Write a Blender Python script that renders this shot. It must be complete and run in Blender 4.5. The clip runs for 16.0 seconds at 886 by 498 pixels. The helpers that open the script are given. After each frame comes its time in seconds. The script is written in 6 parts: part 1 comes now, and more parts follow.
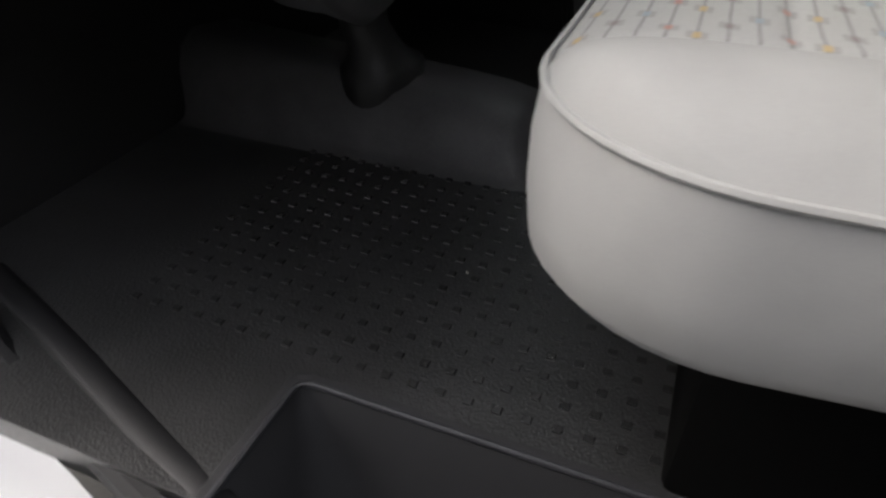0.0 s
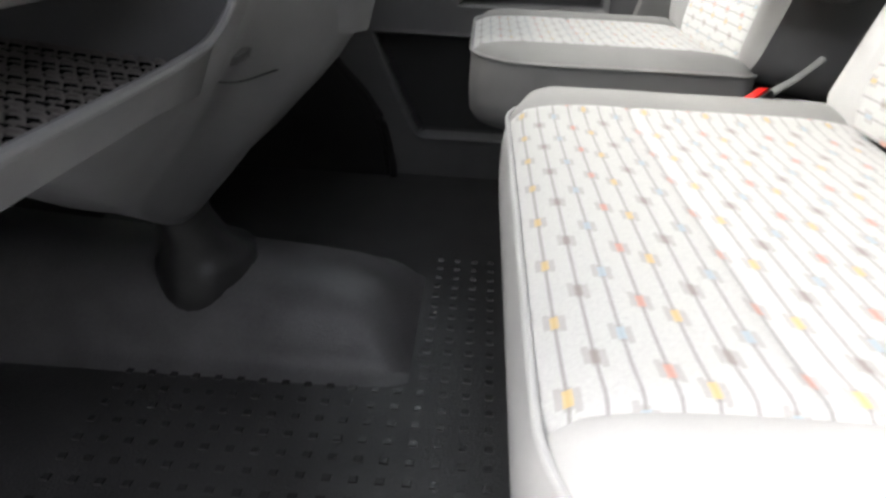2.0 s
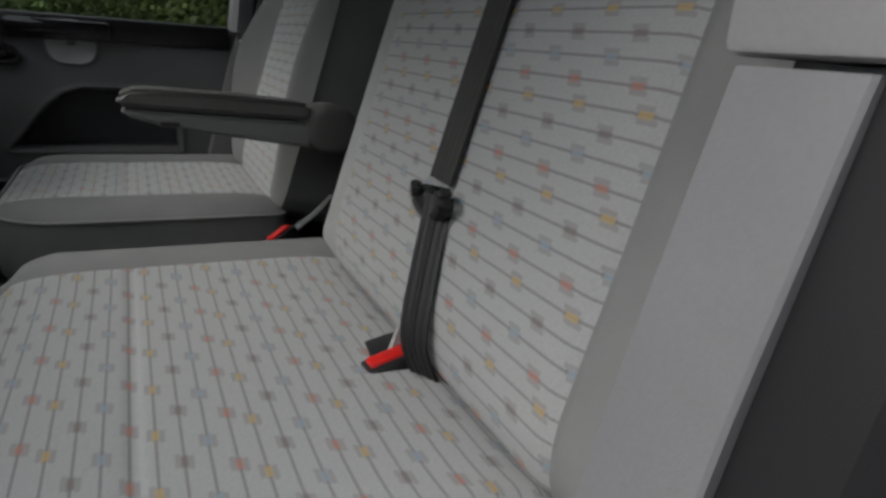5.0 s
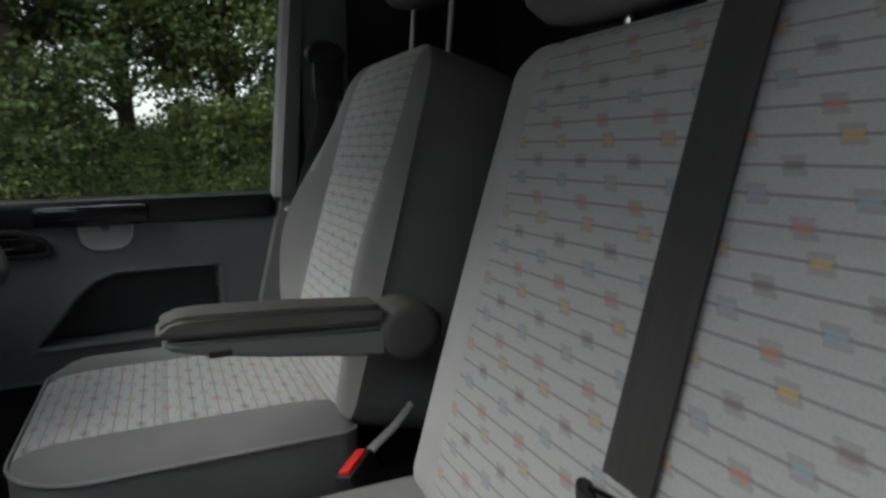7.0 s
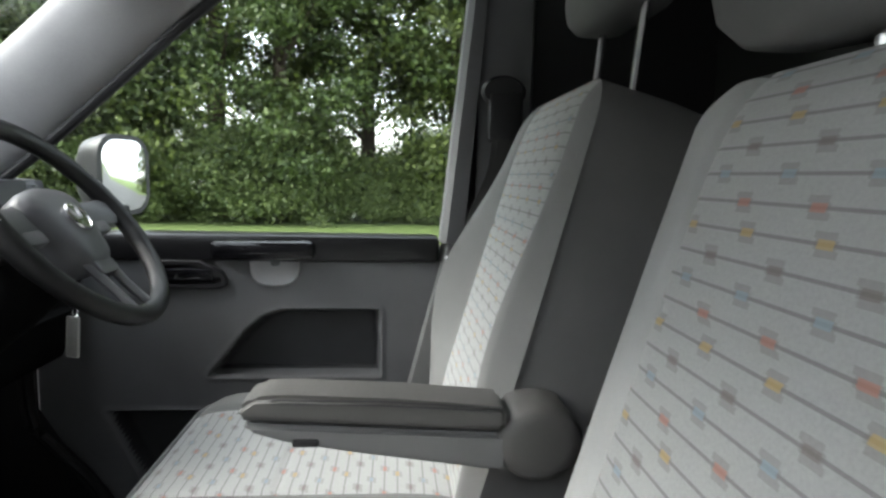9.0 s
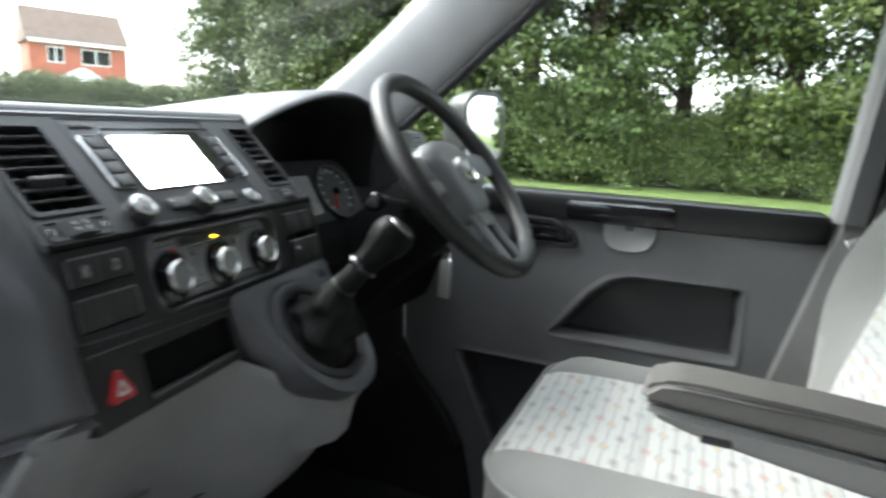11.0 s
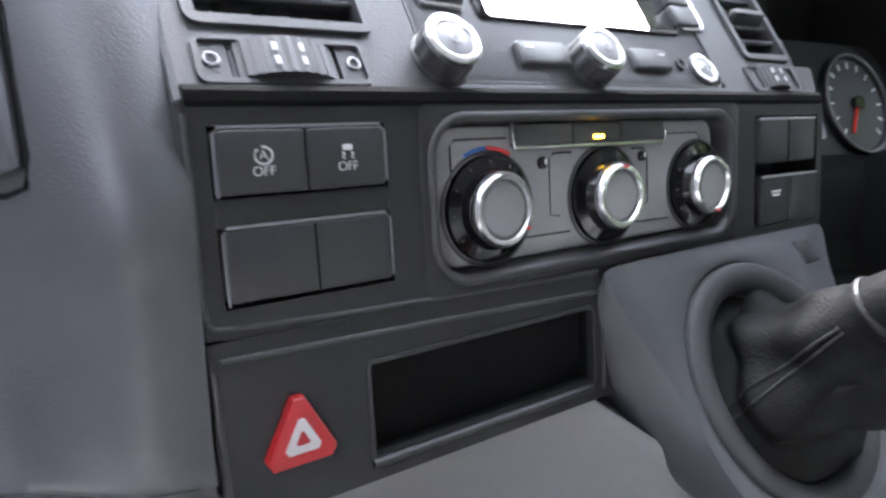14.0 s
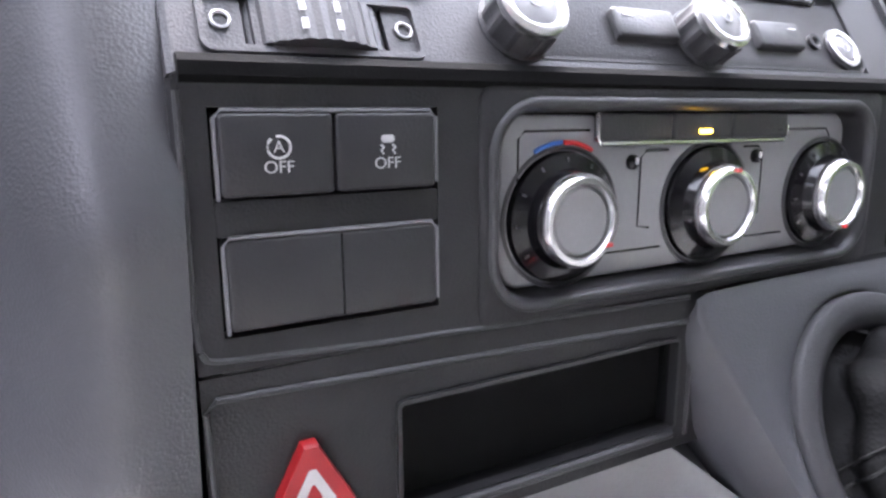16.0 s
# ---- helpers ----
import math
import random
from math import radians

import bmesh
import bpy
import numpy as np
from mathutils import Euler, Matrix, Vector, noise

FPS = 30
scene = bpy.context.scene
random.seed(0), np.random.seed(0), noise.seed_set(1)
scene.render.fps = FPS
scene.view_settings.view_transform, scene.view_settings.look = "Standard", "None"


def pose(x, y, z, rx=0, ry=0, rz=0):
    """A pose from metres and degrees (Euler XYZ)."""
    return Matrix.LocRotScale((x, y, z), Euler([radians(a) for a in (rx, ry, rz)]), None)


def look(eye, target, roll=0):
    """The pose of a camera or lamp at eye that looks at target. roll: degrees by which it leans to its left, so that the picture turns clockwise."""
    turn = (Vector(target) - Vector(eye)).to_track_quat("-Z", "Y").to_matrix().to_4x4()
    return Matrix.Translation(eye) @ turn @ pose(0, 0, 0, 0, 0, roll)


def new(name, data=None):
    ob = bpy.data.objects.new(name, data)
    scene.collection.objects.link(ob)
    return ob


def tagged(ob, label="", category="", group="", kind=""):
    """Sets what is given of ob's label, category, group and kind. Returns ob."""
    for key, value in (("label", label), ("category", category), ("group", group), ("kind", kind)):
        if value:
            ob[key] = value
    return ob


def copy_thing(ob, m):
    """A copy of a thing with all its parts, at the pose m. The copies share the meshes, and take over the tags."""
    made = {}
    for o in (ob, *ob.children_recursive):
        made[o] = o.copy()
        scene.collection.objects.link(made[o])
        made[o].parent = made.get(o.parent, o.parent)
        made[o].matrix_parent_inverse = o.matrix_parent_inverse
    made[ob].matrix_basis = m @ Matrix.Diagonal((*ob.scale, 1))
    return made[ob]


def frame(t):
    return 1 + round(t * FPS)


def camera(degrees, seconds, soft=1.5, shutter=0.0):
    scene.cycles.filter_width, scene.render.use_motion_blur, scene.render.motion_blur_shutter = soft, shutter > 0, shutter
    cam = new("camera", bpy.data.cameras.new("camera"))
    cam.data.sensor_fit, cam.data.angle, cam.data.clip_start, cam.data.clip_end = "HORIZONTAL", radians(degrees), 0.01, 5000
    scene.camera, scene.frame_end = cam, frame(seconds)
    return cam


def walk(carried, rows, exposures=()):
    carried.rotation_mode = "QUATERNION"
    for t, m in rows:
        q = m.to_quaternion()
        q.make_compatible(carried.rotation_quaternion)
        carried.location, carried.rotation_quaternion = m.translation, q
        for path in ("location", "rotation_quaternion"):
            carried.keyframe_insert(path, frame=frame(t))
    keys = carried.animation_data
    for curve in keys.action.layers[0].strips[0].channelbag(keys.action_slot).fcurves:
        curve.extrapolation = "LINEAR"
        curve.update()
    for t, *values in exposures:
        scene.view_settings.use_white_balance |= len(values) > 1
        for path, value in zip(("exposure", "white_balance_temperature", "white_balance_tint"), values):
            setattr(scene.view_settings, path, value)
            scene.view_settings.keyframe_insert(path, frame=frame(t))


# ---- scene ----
cam = camera(70.1, 16.0, soft=2.6, shutter=0.5)
PATH = [
    (0, (-0.258, 0.116, 0.62), (1.225, 0.718, -0.578), 0.1),
    (0.5, (-0.219, 0.227, 0.597), (1.33, 0.618, -0.607), 1.3),
    (1, (-0.17, 0.252, 0.609), (1.45, 0.455, -0.547), 2.2),
    (1.5, (-0.127, 0.266, 0.654), (1.559, 0.397, -0.413), 1.9),
    (2, (-0.092, 0.25, 0.701), (1.667, 0.317, -0.248), 2.9),
    (2.2, (-0.092, 0.232, 0.712), (1.677, 0.261, -0.22), 2.8),
    (2.5, (-0.083, 0.173, 0.723), (1.718, 0.023, -0.135), 3.6),
    (3, (-0.141, 0.124, 0.728), (1.687, -0.19, -0.019), 4.2),
    (3.2, (-0.173, 0.12, 0.733), (1.645, -0.233, -0.022), 5.5),
    (5.3, (-0.151, 0.037, 0.808), (1.53, -0.875, 0.224), 3.4),
    (5.5, (-0.12, 0.035, 0.819), (1.553, -0.902, 0.25), 2.8),
    (6, (-0.034, 0.051, 0.845), (1.616, -0.967, 0.351), 2.8),
    (6.5, (0.032, 0.075, 0.883), (1.742, -0.903, 0.538), 1.4),
    (7, (0.084, 0.045, 0.896), (1.891, -0.752, 0.578), -0.8),
    (7.5, (0.118, -0.016, 0.916), (1.984, -0.695, 0.674), -0.1),
    (8, (0.142, -0.076, 0.926), (2.098, -0.441, 0.719), 1.2),
    (8.2, (0.165, -0.093, 0.926), (2.133, -0.379, 0.707), 1.4),
    (10.3, (0.282, -0.094, 0.936), (2.247, 0.135, 0.641), 2.4),
    (10.5, (0.288, -0.071, 0.931), (2.219, 0.32, 0.586), 3.2),
    (11, (0.2682, 0.0363, 0.9259), (2.0879, 0.7702, 0.5388), 3.01),
    (11.5, (0.2000, 0.0800, 0.9230), (1.9250, 1.0060, 0.5080), 3.0),
    (11.7, (0.1910, 0.1040, 0.9263), (1.8478, 1.1386, 0.4969), 2.50),
    (12, (0.2116, 0.1417, 0.9281), (1.7809, 1.2956, 0.4747), 2.67),
    (12.5, (0.3361, 0.2179, 0.9201), (1.9470, 1.3188, 0.4811), 3.34),
    (13, (0.4248, 0.2481, 0.8800), (1.7988, 1.5756, 0.2887), 1.82),
    (13.5, (0.4941, 0.2521, 0.8766), (1.6200, 1.7903, 0.2713), 5.08),
    (14, (0.5656, 0.2691, 0.8499), (1.4966, 1.8913, 0.1413), 5.47),
    (14.5, (0.5879, 0.2871, 0.8467), (1.4103, 1.9420, 0.0820), 5.84),
    (15, (0.5920, 0.3114, 0.8486), (1.3386, 1.9738, 0.0246), 6.93),
    (15.5, (0.5912, 0.3159, 0.8503), (1.3306, 1.9831, 0.0296), 7.14),
    (16, (0.5906, 0.3161, 0.8489), (1.3396, 1.9712, 0.0124), 7.16),
]
walk(cam, [(t, look(e, g, r)) for t, e, g, r in PATH], [(0, 1.83, 6900, 13), (0.5, 1.98, 6800, 13), (1, 2.43, 6750, 13), (1.5, 2.78, 6750, 13), (2.2, 3.18, 6750, 13), (2.6, 2.57, 6500, 13), (3.2, 1.82, 6450, 13), (5.3, 0.98, 6450, 12), (6.5, 1.08, 6450, 11), (8.2, 2.33, 6450, 10), (10.3, 3.08, 6500, 8), (11, 3.28, 6400, 7), (11.5, 3.60, 6300, 8), (12, 4.00, 6200, 9), (12.5, 4.19, 6150, 11), (13, 4.44, 6100, 13), (14, 4.62, 6160, 17), (15, 5.00, 6250, 21), (16, 4.90, 6250, 23)])

# ---- exposure, world, light ----
wd = bpy.data.worlds.new("overcast_sky")
scene.world = wd
wd.use_nodes = True
_n = wd.node_tree.nodes
_sky = _n.new("ShaderNodeTexSky")
_sky.sky_type, _sky.sun_disc = "NISHITA", False
_sky.sun_elevation, _sky.sun_rotation, _sky.air_density, _sky.dust_density = radians(45), radians(0), 1.0, 2.5
_pale = _n.new("ShaderNodeHueSaturation")   # thin cloud takes most of the blue out of the sky
_pale.inputs["Saturation"].default_value = 0.3
wd.node_tree.links.new(_sky.outputs[0], _pale.inputs["Color"])
wd.node_tree.links.new(_pale.outputs[0], _n["Background"].inputs[0])
_n["Background"].inputs[1].default_value = 0.15
sun = new("sun", bpy.data.lights.new("sun", "SUN"))
sun.data.energy, sun.data.angle, sun.data.color = 0.5, radians(35), (1.0, 0.98, 0.95)
sun.matrix_world = look((-0.5, 7.0, 7.0), (0, 0, 0))

# ---- small tools ----
def mat(name, col, rough=0.5, metal=0.0, var=0.12, scale=40.0, bump=0.15, bscale=900.0, spec=0.5, coat=0.0):
    """A painted, moulded or woven surface: colour with two scales of variation, and fine relief."""
    m = bpy.data.materials.new(name)
    m.use_nodes = True
    nt = m.node_tree
    b = nt.nodes["Principled BSDF"]
    L = nt.links.new
    geo = nt.nodes.new("ShaderNodeTexCoord")
    n1 = nt.nodes.new("ShaderNodeTexNoise")
    n1.inputs["Scale"].default_value, n1.inputs["Detail"].default_value = scale * 0.25, 5
    n2 = nt.nodes.new("ShaderNodeTexNoise")
    n2.inputs["Scale"].default_value, n2.inputs["Detail"].default_value = bscale * 0.5, 2
    L(geo.outputs["Object"], n1.inputs["Vector"])
    L(geo.outputs["Object"], n2.inputs["Vector"])
    add = nt.nodes.new("ShaderNodeMath")
    add.operation = "MULTIPLY_ADD"
    L(n2.outputs["Fac"], add.inputs[0])
    add.inputs[1].default_value = 0.35
    L(n1.outputs["Fac"], add.inputs[2])
    ramp = nt.nodes.new("ShaderNodeValToRGB")
    e = ramp.color_ramp.elements
    e[0].position, e[1].position = 0.35, 1.0
    e[0].color = (*[c * (1 - var) for c in col], 1)
    e[1].color = (*[min(1, c * (1 + var)) for c in col], 1)
    L(add.outputs[0], ramp.inputs[0])
    L(ramp.outputs[0], b.inputs["Base Color"])
    b.inputs["Roughness"].default_value, b.inputs["Metallic"].default_value = rough, metal
    b.inputs["Specular IOR Level"].default_value = spec
    b.inputs["Coat Weight"].default_value = coat
    if bump:
        vo = nt.nodes.new("ShaderNodeTexVoronoi")
        vo.inputs["Scale"].default_value = bscale
        L(geo.outputs["Object"], vo.inputs["Vector"])
        bp = nt.nodes.new("ShaderNodeBump")
        bp.inputs["Strength"].default_value, bp.inputs["Distance"].default_value = bump, 0.0006
        L(vo.outputs["Distance"], bp.inputs["Height"])
        L(bp.outputs[0], b.inputs["Normal"])
    return m


def glow(name, col, power):
    m = bpy.data.materials.new(name)
    m.use_nodes = True
    b = m.node_tree.nodes["Principled BSDF"]
    b.inputs["Base Color"].default_value = (0.02, 0.02, 0.02, 1)
    b.inputs["Emission Color"].default_value = (*col, 1)
    b.inputs["Emission Strength"].default_value = power
    b.inputs["Roughness"].default_value = 0.15
    return m


def pane_mat(name, tint=(0.93, 0.96, 0.94), gloss=0.012):
    m = bpy.data.materials.new(name)
    m.use_nodes = True
    nt = m.node_tree
    out = nt.nodes["Material Output"]
    tr, gl = nt.nodes.new("ShaderNodeBsdfTransparent"), nt.nodes.new("ShaderNodeBsdfGlossy")
    tr.inputs[0].default_value = (*tint, 1)
    gl.inputs["Roughness"].default_value = 0.02
    mx = nt.nodes.new("ShaderNodeMixShader")
    mx.inputs[0].default_value = gloss
    nt.links.new(tr.outputs[0], mx.inputs[1])
    nt.links.new(gl.outputs[0], mx.inputs[2])
    nt.links.new(mx.outputs[0], out.inputs[0])
    return m


def thing(name, at, label, category, group="", kind=""):
    ob = new(name)
    ob.location = at
    ob.empty_display_size = 0.05
    return tagged(ob, label, category, group, kind)


def part(name, bm, material, parent=None, label="", smooth=True, sharp=35, kind=""):
    """One mesh object, built in the van's own coordinates, under a thing or a part."""
    me = bpy.data.meshes.new(name)
    if isinstance(bm, bmesh.types.BMesh):
        bmesh.ops.recalc_face_normals(bm, faces=bm.faces)
        bm.to_mesh(me)
        bm.free()
    else:
        me.from_pydata(*bm)
    for m in (material if isinstance(material, (list, tuple)) else [material]):
        me.materials.append(m)
    if smooth and len(me.polygons):
        me.polygons.foreach_set("use_smooth", [True] * len(me.polygons))
        me.set_sharp_from_angle(angle=radians(sharp))
    ob = new(name, me)
    if parent:
        ob.parent = parent
        if parent.data is None:
            ob.matrix_parent_inverse = Matrix.Translation(-parent.location)
    if label:
        ob["label"] = label
    if kind:
        ob["kind"] = kind
    return ob


def box(bm, x0, x1, y0, y1, z0, z1, bev=0.0, M=None, seg=2):
    r = bmesh.ops.create_cube(bm, size=1.0, matrix=Matrix.LocRotScale(((x0 + x1) / 2, (y0 + y1) / 2, (z0 + z1) / 2), None, (abs(x1 - x0), abs(y1 - y0), abs(z1 - z0))))
    vs = r["verts"]
    if bev:
        es = list({e for v in vs for e in v.link_edges})
        g = bmesh.ops.bevel(bm, geom=es, offset=bev, segments=seg, affect="EDGES", profile=0.5)
        vs = list({v for f in g["faces"] for v in f.verts} | {v for v in vs if v.is_valid})
    if M is not None:
        bmesh.ops.transform(bm, matrix=M, verts=vs)
    return bm


def B(*a, **k):
    return box(bmesh.new(), *a, **k)


def loft(rings, closed=True, cap0=True, cap1=True, bm=None):
    """Quads between rings of points of equal count."""
    bm = bm or bmesh.new()
    R = [[bm.verts.new(p) for p in r] for r in rings]
    n = len(R[0])
    for a, b in zip(R, R[1:]):
        for i in range(n if closed else n - 1):
            j = (i + 1) % n
            bm.faces.new((a[i], a[j], b[j], b[i]))
    if cap0:
        bm.faces.new(R[0])
    if cap1:
        bm.faces.new(R[-1])
    return bm


def smooth_line(pts, n=6):
    """A line through the points, rounded between them."""
    P = [Vector(p) for p in pts]
    out = []
    for i in range(len(P) - 1):
        a, b, c, d = P[max(i - 1, 0)], P[i], P[i + 1], P[min(i + 2, len(P) - 1)]
        for k in range(n):
            t = k / n
            out.append(0.5 * ((2 * b) + (c - a) * t + (2 * a - 5 * b + 4 * c - d) * t * t + (3 * b - a - 3 * c + d) * t ** 3))
    return out + [P[-1]]


def tube(pts, r, seg=10, loop=False, bm=None, flat=1.0, up=None):
    P = [Vector(p) for p in pts]
    n = len(P)
    rings = []
    ref = Vector(up) if up else None
    for i, p in enumerate(P):
        t = (P[(i + 1) % n] - P[i - 1]) if loop else (P[min(i + 1, n - 1)] - P[max(i - 1, 0)])
        t.normalize()
        u = ref or (Vector((0, 0, 1)) if abs(t.z) < 0.9 else Vector((0, 1, 0)))
        s = t.cross(u).normalized()
        w = s.cross(t).normalized()
        rr = r[i] if isinstance(r, (list, tuple)) else r
        rings.append([p + s * math.cos(a) * rr + w * math.sin(a) * rr * flat for a in (2 * math.pi * k / seg for k in range(seg))])
    if loop:
        rings.append(rings[0])
    b2 = loft(rings, True, not loop, not loop, bm)
    if loop:
        bmesh.ops.remove_doubles(b2, verts=b2.verts, dist=1e-6)
    return b2


def axes(origin, normal, up=(0, 0, 1)):
    """A frame whose z axis is the normal and whose y axis lies nearest to up."""
    n = Vector(normal).normalized()
    x = Vector(up).cross(n).normalized()
    y = n.cross(x)
    return Matrix((x, y, n)).transposed().to_4x4().copy() if origin is None else Matrix.Translation(origin) @ Matrix((x, y, n)).transposed().to_4x4()


def lathe(profile, M, seg=32, bm=None, sx=1.0, sy=1.0):
    rings = [[M @ Vector((r * sx * math.cos(a), r * sy * math.sin(a), h)) for a in (2 * math.pi * k / seg for k in range(seg))] for r, h in profile]
    return loft(rings, True, True, True, bm)


def rrect(w, h, r, seg=5):
    """Outline of a rounded rectangle about its middle."""
    out = []
    for cx, cy, a0 in ((w / 2 - r, h / 2 - r, 0), (-w / 2 + r, h / 2 - r, 90), (-w / 2 + r, -h / 2 + r, 180), (w / 2 - r, -h / 2 + r, 270)):
        for k in range(seg + 1):
            a = radians(a0 + 90 * k / seg)
            out.append((cx + r * math.cos(a), cy + r * math.sin(a)))
    return out


def plate(M, w, h, r, z0, z1, bev=0.001, cx=0.0, cy=0.0, bm=None, seg=5):
    """A rounded plate on a face, from depth z0 to z1 with a softened rim."""
    o = rrect(w, h, r, seg)
    k = lambda d: [((w - 2 * d) / w, (h - 2 * d) / h)] * len(o)
    rings = []
    for d, z in ((0, z0), (0, z1 - bev), (bev * 0.4, z1 - bev * 0.3), (bev, z1)):
        s = ((w - 2 * d) / w, (h - 2 * d) / h)
        rings.append([M @ Vector((cx + x * s[0], cy + y * s[1], z)) for x, y in o])
    return loft(rings, True, True, True, bm)


def frame_ring(M, w, h, r, t, z0, z1, cx=0.0, cy=0.0, seg=6, bm=None):
    """A flat rounded frame with a hole through it; t is the width of its rim."""
    oo, ii = rrect(w, h, r, seg), rrect(w - 2 * t, h - 2 * t, max(r - t, 0.0005), seg)
    P = lambda o, z: [M @ Vector((cx + x, cy + y, z)) for x, y in o]
    rings = [P(oo, z0), P(oo, z1), P(ii, z1), P(ii, z0), P(oo, z0)]
    b2 = loft(rings, True, False, False, bm)
    bmesh.ops.remove_doubles(b2, verts=b2.verts, dist=1e-6)
    return b2


# ---- materials ----
M_DASH = mat("dark_grey_dash_plastic", (0.052, 0.053, 0.058), 0.40, bump=0.16, bscale=1000, spec=0.6)
M_STACK = mat("charcoal_stack_plastic", (0.034, 0.034, 0.036), 0.40, bump=0.2, bscale=1100, spec=0.45)
M_LOWF = mat("deep_charcoal_fascia_plastic", (0.017, 0.017, 0.018), 0.5, bump=0.25, bscale=1000, spec=0.3)
M_PANEL = mat("grey_control_panel_plastic", (0.195, 0.197, 0.204), 0.38, bump=0.10, bscale=1100)
M_GREY = mat("mid_grey_moulded_plastic", (0.205, 0.205, 0.210), 0.55, bump=0.15, bscale=700)
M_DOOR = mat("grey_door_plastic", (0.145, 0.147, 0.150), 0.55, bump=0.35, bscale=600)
M_DOORD = mat("dark_recess_shade_and_marks", (0.045, 0.046, 0.048), 0.6, bump=0.35, bscale=600)
M_PILLAR = mat("pale_grey_pillar_trim", (0.35, 0.35, 0.347), 0.6, bump=0.1, bscale=500)
M_BLACK = mat("black_plastic", (0.016, 0.016, 0.017), 0.45, bump=0.15)
M_GLOSS = mat("gloss_black_plastic", (0.006, 0.006, 0.007), 0.12, bump=0.0)
M_RUBBER = mat("black_rubber_flooring", (0.044, 0.044, 0.044), 0.30, bump=1.0, bscale=300, var=0.3)
M_TUNNEL = mat("door_lit_floor_rubber", (0.135, 0.133, 0.136), 0.36, bump=1.0, bscale=330, var=0.3)
M_SEAL = mat("black_rubber_and_gap_shade", (0.012, 0.012, 0.013), 0.55, bump=0.2)
M_VINYL = mat("pale_grey_seat_cloth", (0.365, 0.37, 0.362), 0.85, bump=0.3, bscale=1500, spec=0.2)
M_SIDE = mat("grey_seat_side_cloth", (0.225, 0.227, 0.223), 0.85, bump=0.3, bscale=1500, spec=0.2)
M_BOLST = mat("mid_grey_seat_cloth", (0.175, 0.178, 0.174), 0.85, bump=0.3, bscale=1500, spec=0.2)
M_DSIDE = mat("grey_seat_flank_cloth", (0.185, 0.186, 0.181), 0.85, bump=0.3, bscale=1500, spec=0.2)
M_SPOKE = mat("dull_grey_spoke_plastic", (0.13, 0.13, 0.135), 0.4, bump=0.1)
M_ARM = mat("grey_armrest_leatherette", (0.098, 0.096, 0.091), 0.5, bump=0.5, bscale=900)
M_BELT = mat("dark_grey_belt_webbing", (0.040, 0.039, 0.037), 0.75, bump=0.5, bscale=1600)
M_HEADR = mat("dim_grey_headrest_cloth", (0.135, 0.136, 0.132), 0.85, bump=0.3, bscale=1500, spec=0.2)
M_RAIL = mat("satin_black_rail_plastic", (0.012, 0.012, 0.013), 0.32, bump=0.1, spec=0.4)
M_CUP = mat("pale_grey_cup_plastic", (0.40, 0.40, 0.40), 0.5, bump=0.08)
M_STUD = mat("worn_shiny_rubber_stud", (0.036, 0.036, 0.036), 0.24, bump=0.3, bscale=400)
M_RED = mat("red_buckle_plastic", (0.62, 0.016, 0.012), 0.35, bump=0.05)
M_CHROME = mat("brushed_silver_metal", (0.72, 0.72, 0.72), 0.22, metal=1.0, bump=0.02)
M_SATIN = mat("satin_silver_paint", (0.55, 0.55, 0.56), 0.35, metal=0.7, bump=0.05)
M_SHELL = mat("charcoal_console_plastic", (0.040, 0.040, 0.042), 0.62, bump=0.2, bscale=1000, spec=0.3)
M_LEATHER = mat("black_leather", (0.011, 0.011, 0.011), 0.45, bump=0.45, bscale=700)
M_KNOB = mat("polished_black_leather", (0.007, 0.007, 0.007), 0.42, bump=0.25, bscale=700, spec=0.06)
M_REDD = mat("deep_red_switch_plastic", (0.30, 0.010, 0.012), 0.4, bump=0.05)
M_GAITER = mat("dull_black_leather", (0.008, 0.008, 0.008), 0.6, bump=0.5, bscale=500, spec=0.08)
M_HUB = mat("grey_wheel_hub_plastic", (0.115, 0.117, 0.122), 0.42, bump=0.2, bscale=900)
M_MAT = mat("brown_grey_ribbed_mat", (0.22, 0.205, 0.195), 0.6, bump=0.4, bscale=500)
M_TRIP = glow("lit_grey_display", (0.9, 0.95, 1.0), 0.008)
M_WHITEP = mat("white_body_paint", (0.78, 0.79, 0.80), 0.25, bump=0.0, coat=0.5, var=0.02)
M_TRAY = mat("black_lining_and_painted_shade", (0.005, 0.005, 0.005), 0.9, spec=0.1, bump=0.1)
M_STONE = mat("dark_unseen_wall", (0.075, 0.075, 0.073), 0.85, var=0.25, scale=5, bscale=60)
M_LIN = mat("pale_headlining", (0.55, 0.55, 0.53), 0.9, bump=0.3)
M_DARK = mat("dark_panel_and_painted_shade", (0.018, 0.018, 0.018), 0.7)
M_MARK = mat("white_print", (0.6, 0.6, 0.6), 0.5, bump=0)
M_WORN = mat("worn_white_print_and_glint", (0.42, 0.42, 0.42), 0.5, bump=0)
M_MARKR = mat("red_print", (0.5, 0.02, 0.02), 0.4, bump=0)
M_MARKB = mat("blue_print", (0.03, 0.12, 0.4), 0.4, bump=0)
M_MIRROR = mat("mirror_glass", (0.9, 0.9, 0.9), 0.02, metal=1.0, bump=0, var=0.0)
M_SCREEN = glow("white_emission_screen", (1.0, 1.0, 1.0), 1.6)
M_LED = glow("amber_lamp", (1.0, 0.55, 0.02), 1.5)
M_PANE = pane_mat("clear_window_glass")
M_SCREENGLASS = pane_mat("windscreen_glass", (0.94, 0.96, 0.95), 0.05)


